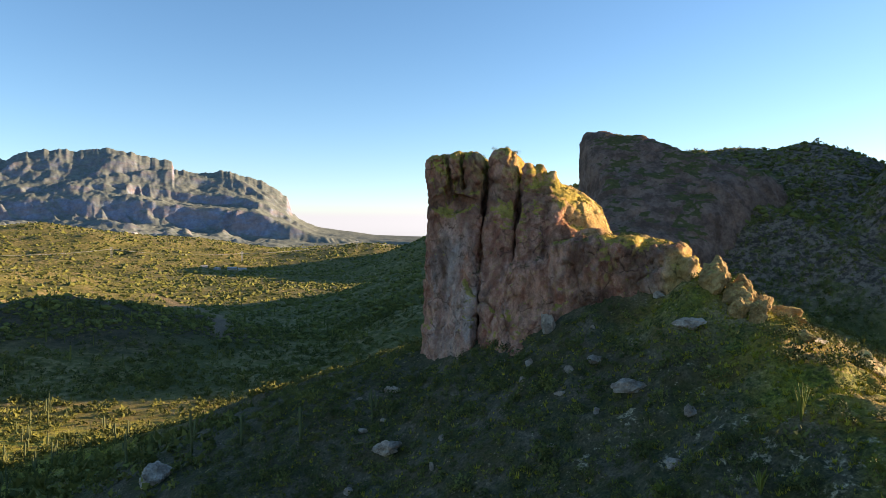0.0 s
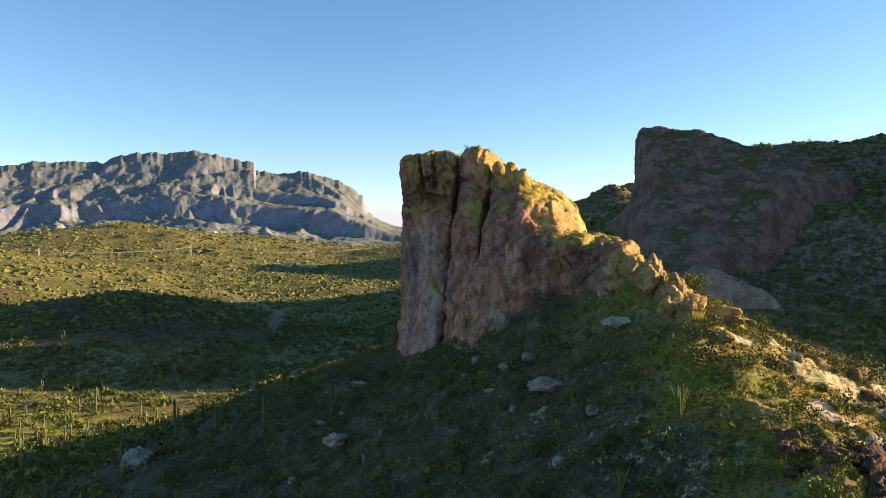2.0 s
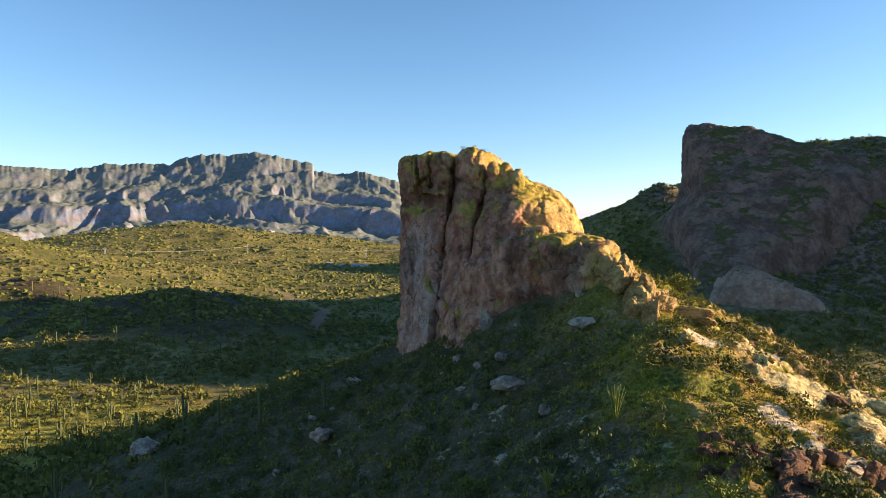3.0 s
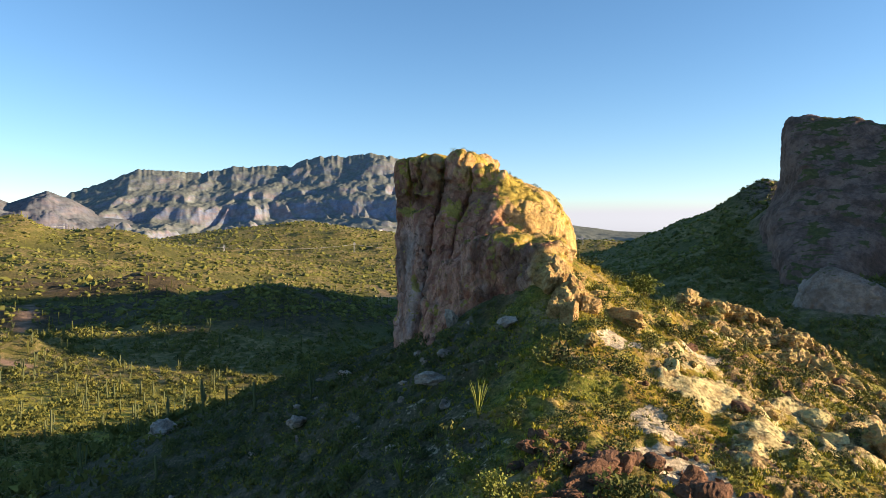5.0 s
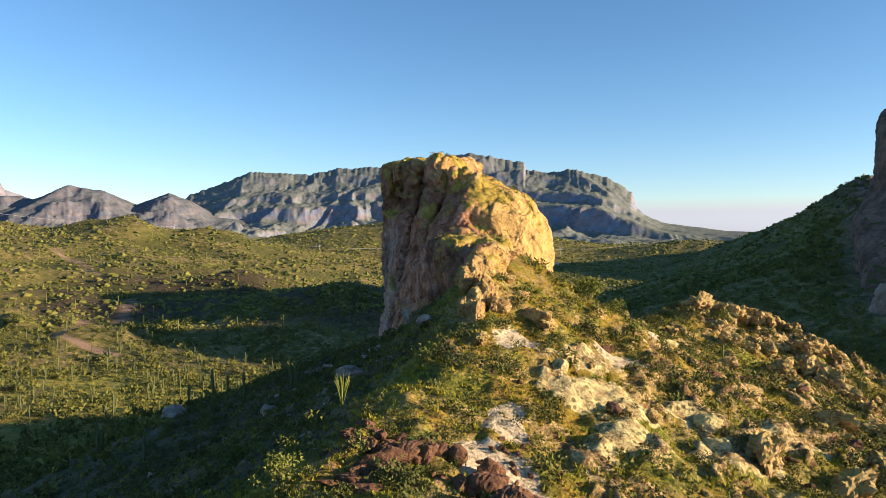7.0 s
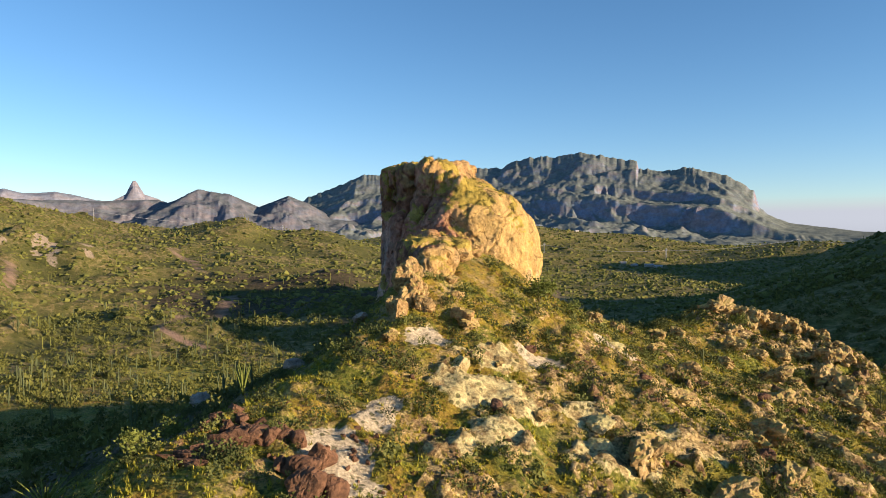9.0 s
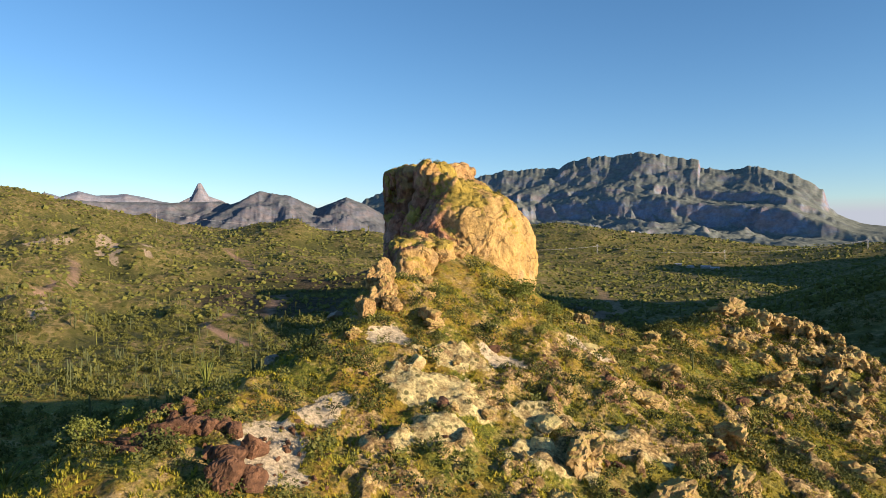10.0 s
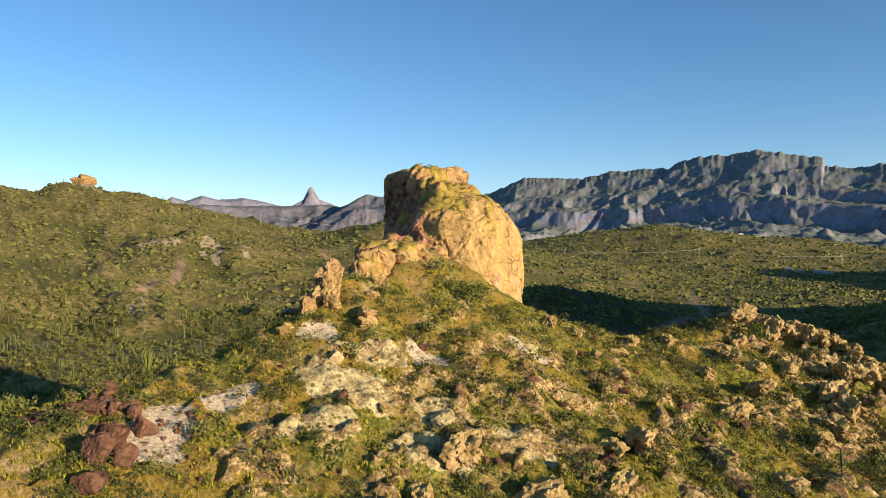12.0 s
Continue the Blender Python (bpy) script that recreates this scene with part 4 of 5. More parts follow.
def massif(name, skyline, dist, depth, foot, seed, mat, label, cols, rows, turned):
    """The great mountain: talus below, wandering cliff bands above, sheer at its east end, and broken foothills."""
    order = sorted(skyline)
    bb = np.linspace(order[0][0], order[-1][0], cols)
    ee = np.interp(bb, [p[0] for p in order], [p[1] for p in order])
    jag = (0.13 * fbm2(bb * 0.9, bb * 0 + 3, 2, seed) + 0.07 * fbm2(bb * 3.0, bb * 0 + 5, 3, seed + 1)) * np.clip(ee / 3, 0, 1)
    s = np.linspace(0, 1.25, rows)
    B, S = np.meshgrid(radians(1) * bb, s, indexing="ij")
    line = dist + turned * np.linspace(-0.5, 0.5, cols)[:, None]
    R = line - depth + S * depth
    X, Y = -R * np.sin(B), R * np.cos(B)
    broad = np.convolve(np.pad(ee, 30, mode="edge"), np.ones(61) / 61, mode="valid")
    top = 60 + line * np.tan(radians(1) * (broad[:, None] + (ee - broad)[:, None] * step01(0.72, 1.0, S)))
    edge = np.minimum(1, np.minimum(np.arange(cols), np.arange(cols)[::-1]) / 12.0)[:, None]
    sheer = np.interp(bb, [12, 16, 22, 26, 30, 38, 46], [0.62, 0.58, 0.46, 0.30, 0.34, 0.42, 0.3])[:, None]
    calm = 1 - step01(0.86, 1.0, S)
    arc = B * dist
    w1 = ridged2(X / 560 + 0.4 * fbm2(X / 500, Y / 500, 2, seed + 12), Y / 560, 4, seed + 2, 0.5)
    w2 = fbm2(X / 230, Y / 230, 4, seed + 4, 0.55)
    q = np.clip(S + (0.04 * (w1 - w1.mean()) + 0.016 * w2) * calm * np.clip(S * 4, 0, 1), 0, 1)
    shelf = 0.05 * fbm2(arc / 700, S * 0 + 2, 2, seed + 20)
    bands = 0.56 * step01(0.55, 0.63, q + shelf) + 0.18 * step01(0.70, 0.74, q) + 0.26 * step01(0.80, 0.99, q)
    h = (1 - sheer) * np.clip(q / 0.97, 0, 1) ** 1.7 + sheer * bands
    fine = ridged2(X / 150, Y / 150, 4, seed + 6, 0.55)
    h = h + (0.075 * (w1 - w1.mean()) * (1 - step01(0.35, 0.8, S)) + 0.014 * (fine - fine.mean()) + 0.012 * fbm2(X / 60, Y / 60, 3, seed + 8)) * calm * np.clip(S * 5, 0, 1)
    hills = np.maximum(fbm2(X / 300, Y / 300, 5, seed + 10, 0.5) + 0.10, 0) * step01(0.01, 0.10, S) * (1 - step01(0.22, 0.42, S))
    h = h + 0.34 * hills * np.interp(bb, [14, 20, 30, 46], [0.3, 0.7, 1.0, 0.9])[:, None]
    h = np.where(S > 1, 1 - (S - 1) * 1.5, np.minimum(h, 1.02) * (1 - (1 - S) * depth / dist * 1.25))
    foot = np.minimum(foot, land(X, Y)) - 3
    Z = foot + (top - foot) * h * edge - 14 * (1 - edge) - 20 * (S < 0.01) + radians(1) * jag[:, None] * line * step01(0.86, 1.0, S)
    idx = np.arange(X.size).reshape(X.shape)
    me = mesh_from(name, np.stack([X.ravel(), Y.ravel(), Z.ravel()], 1), np.stack([idx[:-1, :-1].ravel(), idx[:-1, 1:].ravel(), idx[1:, 1:].ravel(), idx[1:, :-1].ravel()], 1))
    me.materials.append(mat)
    return tagged(new(name, me), label, "mountain", kind="structure")


GREAT = [(-2.0, -0.12), (2.0, -0.02), (5.5, 0.1), (6.4, 0.23), (10.1, 0.73), (11.6, 1.39), (12.1, 1.89), (12.5, 3.22), (14.4, 4.32), (17.1, 5.06), (18.9, 4.82), (20.9, 5.09), (21.0, 5.63), (23.1, 5.99), (25.6, 6.47), (27.5, 6.12), (29.5, 6.12), (31.3, 5.65), (31.8, 5.33), (34.8, 5.23), (36.8, 5.05), (38.6, 4.65), (40.7, 4.71), (43.1, 4.78), (45.2, 3.85), (47.7, 2.93), (48.3, 2.28), (50.3, 1.01)]
# the far ranges wear colours already paled and blued for haze
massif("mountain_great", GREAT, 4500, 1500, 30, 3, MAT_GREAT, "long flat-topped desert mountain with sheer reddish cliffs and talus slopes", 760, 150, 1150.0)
mountain("mountain_middle", [(41.7, 0.61), (45.8, 1.42), (47.3, 2.32), (49.1, 3.04), (51.4, 2.11), (53.6, 3.08), (56.0, 3.4), (57.7, 2.58), (60.0, 1.63), (62.1, 0.82)], 4500, 800, 40, 0.2, 5, MAT_HAZE_BLUE,
         "desert hills with broken rocky tops in a blue-grey haze tint", 300, 60)
mountain("mountain_mesa", [(55.0, 1.22), (57.0, 1.94), (58.9, 2.6), (60.1, 2.55), (62.6, 2.45), (65.2, 2.45), (69.2, 2.35), (77.4, 2.05), (83.6, 1.84)], 4600, 500, 44, 0.2, 6, MAT_HAZE_BLUE,
         "low mesa far across the desert in a pale haze tint", 240, 40)
mountain("mountain_pale", [(59.1, 1.83), (63.3, 2.49), (64.3, 2.76), (65.9, 3.06), (66.7, 2.96), (67.9, 2.89), (69.1, 3.19), (70.3, 2.74), (71.3, 3.07), (71.6, 2.82), (75.4, 2.45), (81.5, 2.15)], 4750, 400, 44, 0.2, 7, MAT_HAZE_PALE,
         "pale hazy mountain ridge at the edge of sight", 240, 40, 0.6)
mountain("needle_peak", [(62.7, 2.14), (62.0, 2.51), (61.2, 2.96), (60.9, 3.62), (60.7, 3.98), (60.5, 4.0), (60.3, 3.67), (59.9, 2.99), (58.9, 2.65), (58.0, 2.04)], 4650, 160, 60, 0.5, 8, MAT_HAZE_PALE,
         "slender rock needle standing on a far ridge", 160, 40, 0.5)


# ---- boulders and crags ----
def ground_z(x, y):
    """Height of the ground sheet."""
    x, y = np.asarray(x, float), np.asarray(y, float)
    i = np.clip(np.searchsorted(gx, x) - 1, 0, len(gx) - 2)
    j = np.clip(np.searchsorted(gy, y) - 1, 0, len(gy) - 2)
    a, b = (x - gx[i]) / (gx[i + 1] - gx[i]), (y - gy[j]) / (gy[j + 1] - gy[j])
    return GZ[i, j] * (1 - a) * (1 - b) + GZ[i + 1, j] * a * (1 - b) + GZ[i, j + 1] * (1 - a) * b + GZ[i + 1, j + 1] * a * b


def rock_mesh(name, seed, cells=9, facets=13, rough=0.10, round_off=0.25, mat=None):
    """A boulder about 1 m in radius: a lump cut by random flat faces, roughened."""
    rng = np.random.RandomState(seed)
    g = np.linspace(-1, 1, cells + 1)
    a, b = np.meshgrid(np.tan(g * math.pi / 4), np.tan(g * math.pi / 4), indexing="ij")
    o = np.ones_like(a)
    vs, qs, base = [], [], 0
    idx = np.arange(a.size).reshape(a.shape)
    quad = np.stack([idx[:-1, :-1].ravel(), idx[1:, :-1].ravel(), idx[1:, 1:].ravel(), idx[:-1, 1:].ravel()], 1)
    for s in (1, -1):
        for p in ((s * o, a * s, b), (a, s * o, b * s), (a * s, b, s * o)):
            v = np.stack([c.ravel() for c in p], 1)
            vs.append(v)
            q = quad
            n = np.cross(v[q[0, 1]] - v[q[0, 0]], v[q[0, 2]] - v[q[0, 0]])
            qs.append((q if np.dot(n, v[q[0, 0]]) > 0 else q[:, ::-1]) + base)
            base += len(v)
    v, q = np.concatenate(vs), np.concatenate(qs)
    key = np.round(v * 1e5).astype(np.int64)
    _, first, back = np.unique(key, axis=0, return_index=True, return_inverse=True)
    v, q = v[first], back.ravel()[q]
    d = v / np.linalg.norm(v, axis=1, keepdims=True)
    n = rng.normal(size=(facets, 3))
    n /= np.linalg.norm(n, axis=1, keepdims=True)
    cut = rng.uniform(0.55, 1.0, facets)
    r = np.min(np.where(d @ n.T > 0.05, cut / np.maximum(d @ n.T, 0.05), 9), axis=1)
    r = np.minimum(r, 1.25) * (1 - round_off) + 0.9 * round_off
    r = r * (1 + rough * fbm3(d[:, 0] * 2.2 + seed, d[:, 1] * 2.2, d[:, 2] * 2.2, 4, seed))
    f1, f2, who = cells3(d[:, 0] * 1.9 + seed, d[:, 1] * 1.9, d[:, 2] * 1.9, seed)
    r = r + 1.2 * rough * (who - 0.5) - 0.8 * rough * (1 - step01(0, 0.12, f2 - f1))
    me = mesh_from(name, d * r[:, None], q, round_off > 0.2)
    if mat:
        me.materials.append(mat)
    return me


ROCKS = {}
for key, mat, facets, rough, soft in (("tan", MAT_TAN, 10, 0.22, 0.05), ("orange", MAT_ORANGE, 9, 0.14, 0.06), ("red", MAT_RED, 8, 0.08, 0.04), ("cream", MAT_CREAM, 9, 0.06, 0.15), ("grey", MAT_GREY, 9, 0.13, 0.06)):
    ROCKS[key] = [rock_mesh("boulder", 100 + 7 * i + 50 * len(ROCKS), 11, facets + 4, rough, soft, mat) for i in range(6)]

ROCK_WORDS = {"tan": "tan weathered boulder with yellow lichen on the ridge", "orange": "orange-brown block of stone beside the tower",
              "red": "dark red-brown angular block on pale ground", "cream": "cream-coloured bedrock hump among green growth",
              "grey": "pale grey boulder on the shaded slope"}
rock_rng = random.Random(4)


def boulder(kind, x, y, sx, sy, sz, turn=None, sink=0.35, tilt=10, z=None, label=None):
    """A boulder of half sizes sx, sy, sz, part sunk in the ground."""
    me = rock_rng.choice(ROCKS[kind])
    ob = new("boulder", me)
    turn = rock_rng.uniform(0, 360) if turn is None else turn
    base = float(ground_z(x, y)) if z is None else z
    ob.matrix_basis = pose(x, y, base + sz * (1 - 2 * sink) * 0.9, rock_rng.uniform(-tilt, tilt), rock_rng.uniform(-tilt, tilt), turn) @ Matrix.Diagonal((sx, sy, sz, 1))
    return tagged(ob, label or ROCK_WORDS[kind], "boulder", "boulders of the ridge")


# blocks at the foot of the tower
for b in ((39.8, 94.6, 1.7, 1.5, 2.1, 20, 0.15), (41.9, 93.2, 1.4, 1.3, 1.7, 60, 0.15), (43.6, 96.6, 1.7, 1.3, 1.3, 10, 0.2), (48.0, 100.2, 2.3, 1.7, 1.5, -20, 0.25), (41.2, 97.6, 2.6, 2.0, 2.6, -38, 0.25), (38.5, 99.5, 2.4, 2.1, 2.6, -38, 0.3)):
    boulder("orange", *b[:5], turn=b[5], sink=b[6], tilt=5)
for b in ((28.7, 128.6, 2.0, 1.5, 1.5, 30, 0.3), (31.6, 126.8, 1.6, 1.3, 1.3, 70, 0.3), (26.6, 127.0, 1.7, 1.3, 1.2, 10, 0.3), (35.0, 121.0, 1.8, 1.3, 1.2, 50, 0.3), (37.5, 114.0, 1.6, 1.2, 1.1, 15, 0.3), (40.5, 107.0, 1.5, 1.2, 1.0, 80, 0.3), (44.5, 103.5, 1.6, 1.1, 0.9, 35, 0.3)):
    boulder("orange", *b[:5], turn=b[5], sink=b[6], tilt=12, label="orange-brown ledge rock on the green ramp")
# red blocks beside the white patch, and the broken ledge above them
for b in ((58.4, 61.8, 1.7, 1.4, 1.7), (61.7, 58.9, 1.7, 1.4, 1.5), (62.3, 61.4, 1.5, 1.3, 1.5), (57.4, 64.9, 1.3, 1.1, 1.2), (54.3, 64.8, 0.9, 0.9, 0.9), (64.2, 57.4, 1.9, 1.5, 1.4), (56.8, 60.2, 0.8, 0.7, 0.8)):
    boulder("red", *b, sink=0.22, tilt=15)
for i in range(16):
    f = i / 15
    boulder("red", 52.5 - 5 * f + rock_rng.uniform(-1.6, 1.6), 63.5 - 9 * f + rock_rng.uniform(-1.5, 1.5), rock_rng.uniform(0.8, 1.9), rock_rng.uniform(0.6, 1.2), rock_rng.uniform(0.5, 0.9), turn=50 + rock_rng.uniform(-25, 25), sink=0.3, tilt=22)
for i in range(26):
    boulder("red", 47 + rock_rng.uniform(-4.5, 4), 62 + rock_rng.uniform(-3.5, 3.5), rock_rng.uniform(0.35, 0.95), rock_rng.uniform(0.35, 0.8), rock_rng.uniform(0.3, 0.8), sink=0.25, tilt=25,
            label="dark red-brown broken rock in a rubble heap")
# grey boulders of the shaded slope
for b in ((17.3, 116.6, 1.5, 1.3, 2.0), (24.5, 90.0, 2.3, 1.2, 1.1), (-9.0, 108.6, 2.4, 1.7, 1.4), (-9.3, 127.8, 1.2, 0.9, 0.9), (-50, 122, 3.0, 2.4, 2.0), (29, 82, 1.0, 0.8, 0.6), (33, 95, 2.2, 1.3, 0.9), (22, 101, 1.2, 1.0, 0.8)):
    boulder("grey", *b, sink=0.2, tilt=12)
for i in range(26):
    boulder("grey", rock_rng.uniform(-25, 36), rock_rng.uniform(62, 128), *[rock_rng.uniform(0.3, 0.8) for _ in range(3)], sink=0.3)
# the outcrop at the end of the spur
for b in ((54.5, 200, 4.6, 3.4, 3.2), (59.5, 203, 4.6, 3.4, 3.6), (63.5, 206, 3.6, 3.0, 3.2), (67.5, 208, 3.2, 2.8, 2.8), (71.5, 208.5, 2.6, 2.3, 2.4), (75.5, 209, 2.6, 2.2, 2.2), (79, 206, 2.4, 2.0, 2.2), (73, 197, 2.4, 2.0, 2.2), (70, 194, 2.0, 1.8, 2.0),
          (79, 198, 2.8, 2.2, 2.4), (82.5, 201, 2.4, 2.0, 2.0), (80, 189, 3.4, 2.6, 3.2), (83.5, 184.5, 3.4, 2.6, 3.2), (71.5, 187.5, 2.2, 2.0, 1.8), (65, 168, 2.4, 1.8, 1.4), (74.5, 170, 2.6, 2.0, 1.6), (79, 153, 2.8, 1.9, 1.6),
          (64, 178, 2.4, 1.7, 1.6), (68, 181, 2.2, 1.8, 1.8), (60, 188, 2.4, 2.0, 1.8), (86, 190, 2.4, 2.0, 1.8), (77, 177, 2.6, 1.9, 1.8), (87, 172, 2.6, 2.0, 1.7), (90, 160, 2.4, 1.9, 1.5)):
    boulder("tan", *b, sink=0.25, tilt=18, label="tan craggy rock of a ridge-end outcrop")
# ledges along the spur and down the sunny flank
for b in ((49.5, 139.5, 1.5, 1.2, 2.0), (51.5, 145.5, 1.8, 1.3, 1.4), (55.5, 157, 2.6, 1.6, 1.3), (54, 171, 2.8, 1.6, 1.5), (58, 150, 2.2, 1.4, 1.0), (73, 117.5, 2.4, 1.6, 1.4), (83.5, 115, 2.6, 1.8, 1.6), (84.5, 119.5, 2.8, 2.0, 1.8),
          (89.5, 130.5, 2.8, 1.9, 1.6), (95.5, 137.5, 3.0, 2.0, 1.6), (77.4, 95, 2.6, 2.0, 2.2), (79.9, 86.3, 2.2, 1.6, 1.5), (86, 99, 2.8, 2.0, 1.8), (81.8, 81.4, 2.4, 1.8, 1.6), (89.2, 109, 2.6, 1.8, 1.7), (68, 136, 2.4, 1.5, 1.2),
          (45.5, 88, 1.4, 1.1, 0.8), (50, 99.5, 1.8, 1.4, 1.0)):
    boulder("tan", *b, sink=0.3, tilt=18)
for i in range(120):
    x, y = 50 + 42 * rock_rng.random(), 72 + 90 * rock_rng.random()
    s = 0.22 + 0.75 * rock_rng.random() ** 3
    boulder("tan" if rock_rng.random() < 0.6 else "red", x, y, s * rock_rng.uniform(0.9, 1.6), s, s * rock_rng.uniform(0.6, 1.0), sink=0.3, tilt=20,
            label="brown weathered stone among low green growth")
# cream bedrock humps
for b in ((54.5, 91, 1.3, 1.7, 1.2), (70.5, 97, 2.4, 1.6, 1.1), (72.6, 93.5, 1.8, 1.5, 1.2), (61.5, 122, 1.8, 1.1, 0.9)):
    boulder("cream", *b, sink=0.45, tilt=20)
# loose stones on the white patches
for i in range(40):
    boulder("red", 58 + rock_rng.gauss(0, 3.5), 66.5 + rock_rng.gauss(0, 3.0), *[rock_rng.uniform(0.12, 0.4) for _ in range(3)], sink=0.3, tilt=20, label="small dark stone lying on white ground")
# the red cap of the far hill
cap = ROCKS["orange"][0]
for dx, dy, sx, sz in ((0, 0, 15, 15), (-4, 10, 10, 9), (5, -12, 10, 8)):
    ob = new("boulder", cap)
    ob.matrix_basis = pose(-1133 + dx, 308 + dy, float(ground_z(-1133, 308)) + 3, 0, 0, 40 * dx) @ Matrix.Diagonal((sx, sx, sz, 1))
    tagged(ob, "reddish rock cap on the top of a far green hill", "rock", "rock cap of the hill")


# ---- plants ----
prng = np.random.RandomState(12)


def leaf_blob(cards, seed, lobes=4, flat=0.75, size=0.2):
    """A bush about 1 m in radius made of small leaf faces spread through a few lobes. Returns triangles as (cards, 3, 3)."""
    r = np.random.RandomState(seed)
    c = r.uniform(-0.5, 0.5, (lobes, 3)) * (1, 1, 0.5) + (0, 0, 0.55 * flat)
    k = r.randint(0, lobes, cards)
    d = r.normal(size=(cards, 3))
    d /= np.linalg.norm(d, axis=1, keepdims=True)
    p = c[k] + d * r.uniform(0.35, 0.58, (cards, 1)) * (1, 1, flat)
    p[:, 2] = np.abs(p[:, 2])
    t = r.normal(size=(cards, 3))
    t /= np.linalg.norm(t, axis=1, keepdims=True)
    b = np.cross(t, d)
    b /= np.maximum(np.linalg.norm(b, axis=1, keepdims=True), 1e-6)
    t = t * 0.7 + d * 0.5
    s = size * r.uniform(0.7, 1.5, (cards, 1))
    return np.stack([p - b * s * 0.6, p + b * s * 0.6, p + t * s * 1.3], 1)


def tuft_blob(cards, seed):
    """A grass or flower tuft about 1 m in radius: blades that lean outwards."""
    r = np.random.RandomState(seed)
    a = r.uniform(0, 2 * math.pi, cards)
    d = np.stack([np.cos(a), np.sin(a), 0 * a], 1)
    s = np.stack([-np.sin(a), np.cos(a), 0 * a], 1)
    root = d * r.uniform(0, 0.55, (cards, 1))
    tip = root + d * r.uniform(0.2, 0.6, (cards, 1)) + (0, 0, 1) * r.uniform(0.4, 1.0, (cards, 1))
    return np.stack([root - s * 0.13, root + s * 0.13, tip], 1)


def lump_blob(seed, flat=0.8):
    """A plain low bush for the distance: an uneven eight-sided lump with a ragged crown."""
    r = np.random.RandomState(seed)
    n = 3
    a = np.arange(n) * 2 * math.pi / n
    low = np.stack([0.8 * np.cos(a), 0.8 * np.sin(a), 0 * a - 0.1], 1)
    mid = np.stack([np.cos(a + 0.4), np.sin(a + 0.4), 0 * a + 0.5 * flat], 1) * r.uniform(0.7, 1.2, (n, 1))
    top = np.array([[0, 0, 1.1 * flat]]) + r.uniform(-0.25, 0.25, (1, 3))
    tri = []
    for i in range(n):
        j = (i + 1) % n
        tri += [(low[i], low[j], mid[i]), (low[j], mid[j], mid[i]), (mid[i], mid[j], top[0])]
    return np.array(tri)


def scatter(name, blobs, x, y, size, tall, mat, label, category, lift=0.0):
    """One mesh of many plants, each a turned and sized copy of one of the blobs, standing on the ground."""
    z = ground_z(x, y) + lift
    which = prng.randint(0, len(blobs), len(x))
    turn = prng.uniform(0, 2 * math.pi, len(x))
    tint = np.clip(0.5 + 0.28 * prng.normal(size=len(x)) + 0.3 * fbm2(x / 30, y / 30, 2, 33), 0, 1)
    out, tints = [], []
    for k, blob in enumerate(blobs):
        m = which == k
        if not m.any():
            continue
        c, s = np.cos(turn[m]), np.sin(turn[m])
        flat = blob.reshape(-1, 3)
        px = (flat[None, :, 0] * c[:, None] - flat[None, :, 1] * s[:, None]) * size[m][:, None] + x[m][:, None]
        py = (flat[None, :, 0] * s[:, None] + flat[None, :, 1] * c[:, None]) * size[m][:, None] + y[m][:, None]
        pz = flat[None, :, 2] * (size[m] * tall[m])[:, None] + z[m][:, None]
        out.append(np.stack([px, py, pz], -1).reshape(-1, 3))
        tints.append(np.repeat(tint[m], len(flat)))
    v = np.concatenate(out)
    me = mesh_from(name, v, np.arange(len(v)).reshape(-1, 3), False)
    paint(me, "tint", np.concatenate(tints))
    me.materials.append(mat)
    return tagged(new(name, me), label, category, kind="stuff")


def off_tower(x, y, margin=0.0):
    u = (x - AX) * CU + (y - AY) * SU
    w = -(x - AX) * SU + (y - AY) * CU
    return ~((u > -4 - margin) & (u < 52 + margin) & (w > -3 - margin) & (w < 12 + margin)) & (np.hypot(*(np.stack([x, y]) - np.array(un(21, 20))[:, None])) > 17 + margin)


def pick(n, x0, x1, y0, y1, density):
    """Places drawn over a stretch of the plan, kept by a density from 0 to 1."""
    x, y = prng.uniform(x0, x1, n), prng.uniform(y0, y1, n)
    keep = prng.uniform(size=n) < density(x, y)
    return x[keep], y[keep]


def ridge_density(x, y):
    w, c = bare(x, y)
    d = 0.34 + 0.85 * np.clip(fbm2(x / 9, y / 9, 3, 44), -0.35, 1)
    d = np.maximum(d, 0.95 * (x < 34))
    return np.clip(d, 0.05, 1) * (1 - 0.93 * np.maximum(w, c)) * off_tower(x, y)


SHRUBS = [leaf_blob(84, 300 + i, 6, 0.75, 0.15) for i in range(5)]
BUSHES = [leaf_blob(26, 320 + i, 4, 0.8, 0.34) for i in range(5)]
TUFTS = [tuft_blob(9, 340 + i) for i in range(4)]
BUSH_ROUND = [leaf_blob(120, 380 + i, 7, 0.8, 0.12) for i in range(4)]
LUMPS = [lump_blob(360 + i) for i in range(6)]

x, y = pick(14500, -40, 112, 28, 225, ridge_density)
s = prng.gamma(2.4, 0.24, len(x)) + 0.22
scatter("ridge_shrubs", SHRUBS, x, y, np.minimum(s, 2.0), prng.uniform(0.8, 1.3, len(x)), MAT_SHRUB, "olive-green desert shrubs over a rocky ridge", "shrubs")
x, y = pick(62000, -30, 105, 35, 215, lambda x, y: np.clip(0.75 * (1 - 0.97 * np.maximum(*bare(x, y))) * off_tower(x, y) * (0.3 + 0.7 * step01(22, 40, x)) * (0.4 + 0.8 * (fbm2(x / 6, y / 6, 3, 45) > -0.1)), 0, 1))
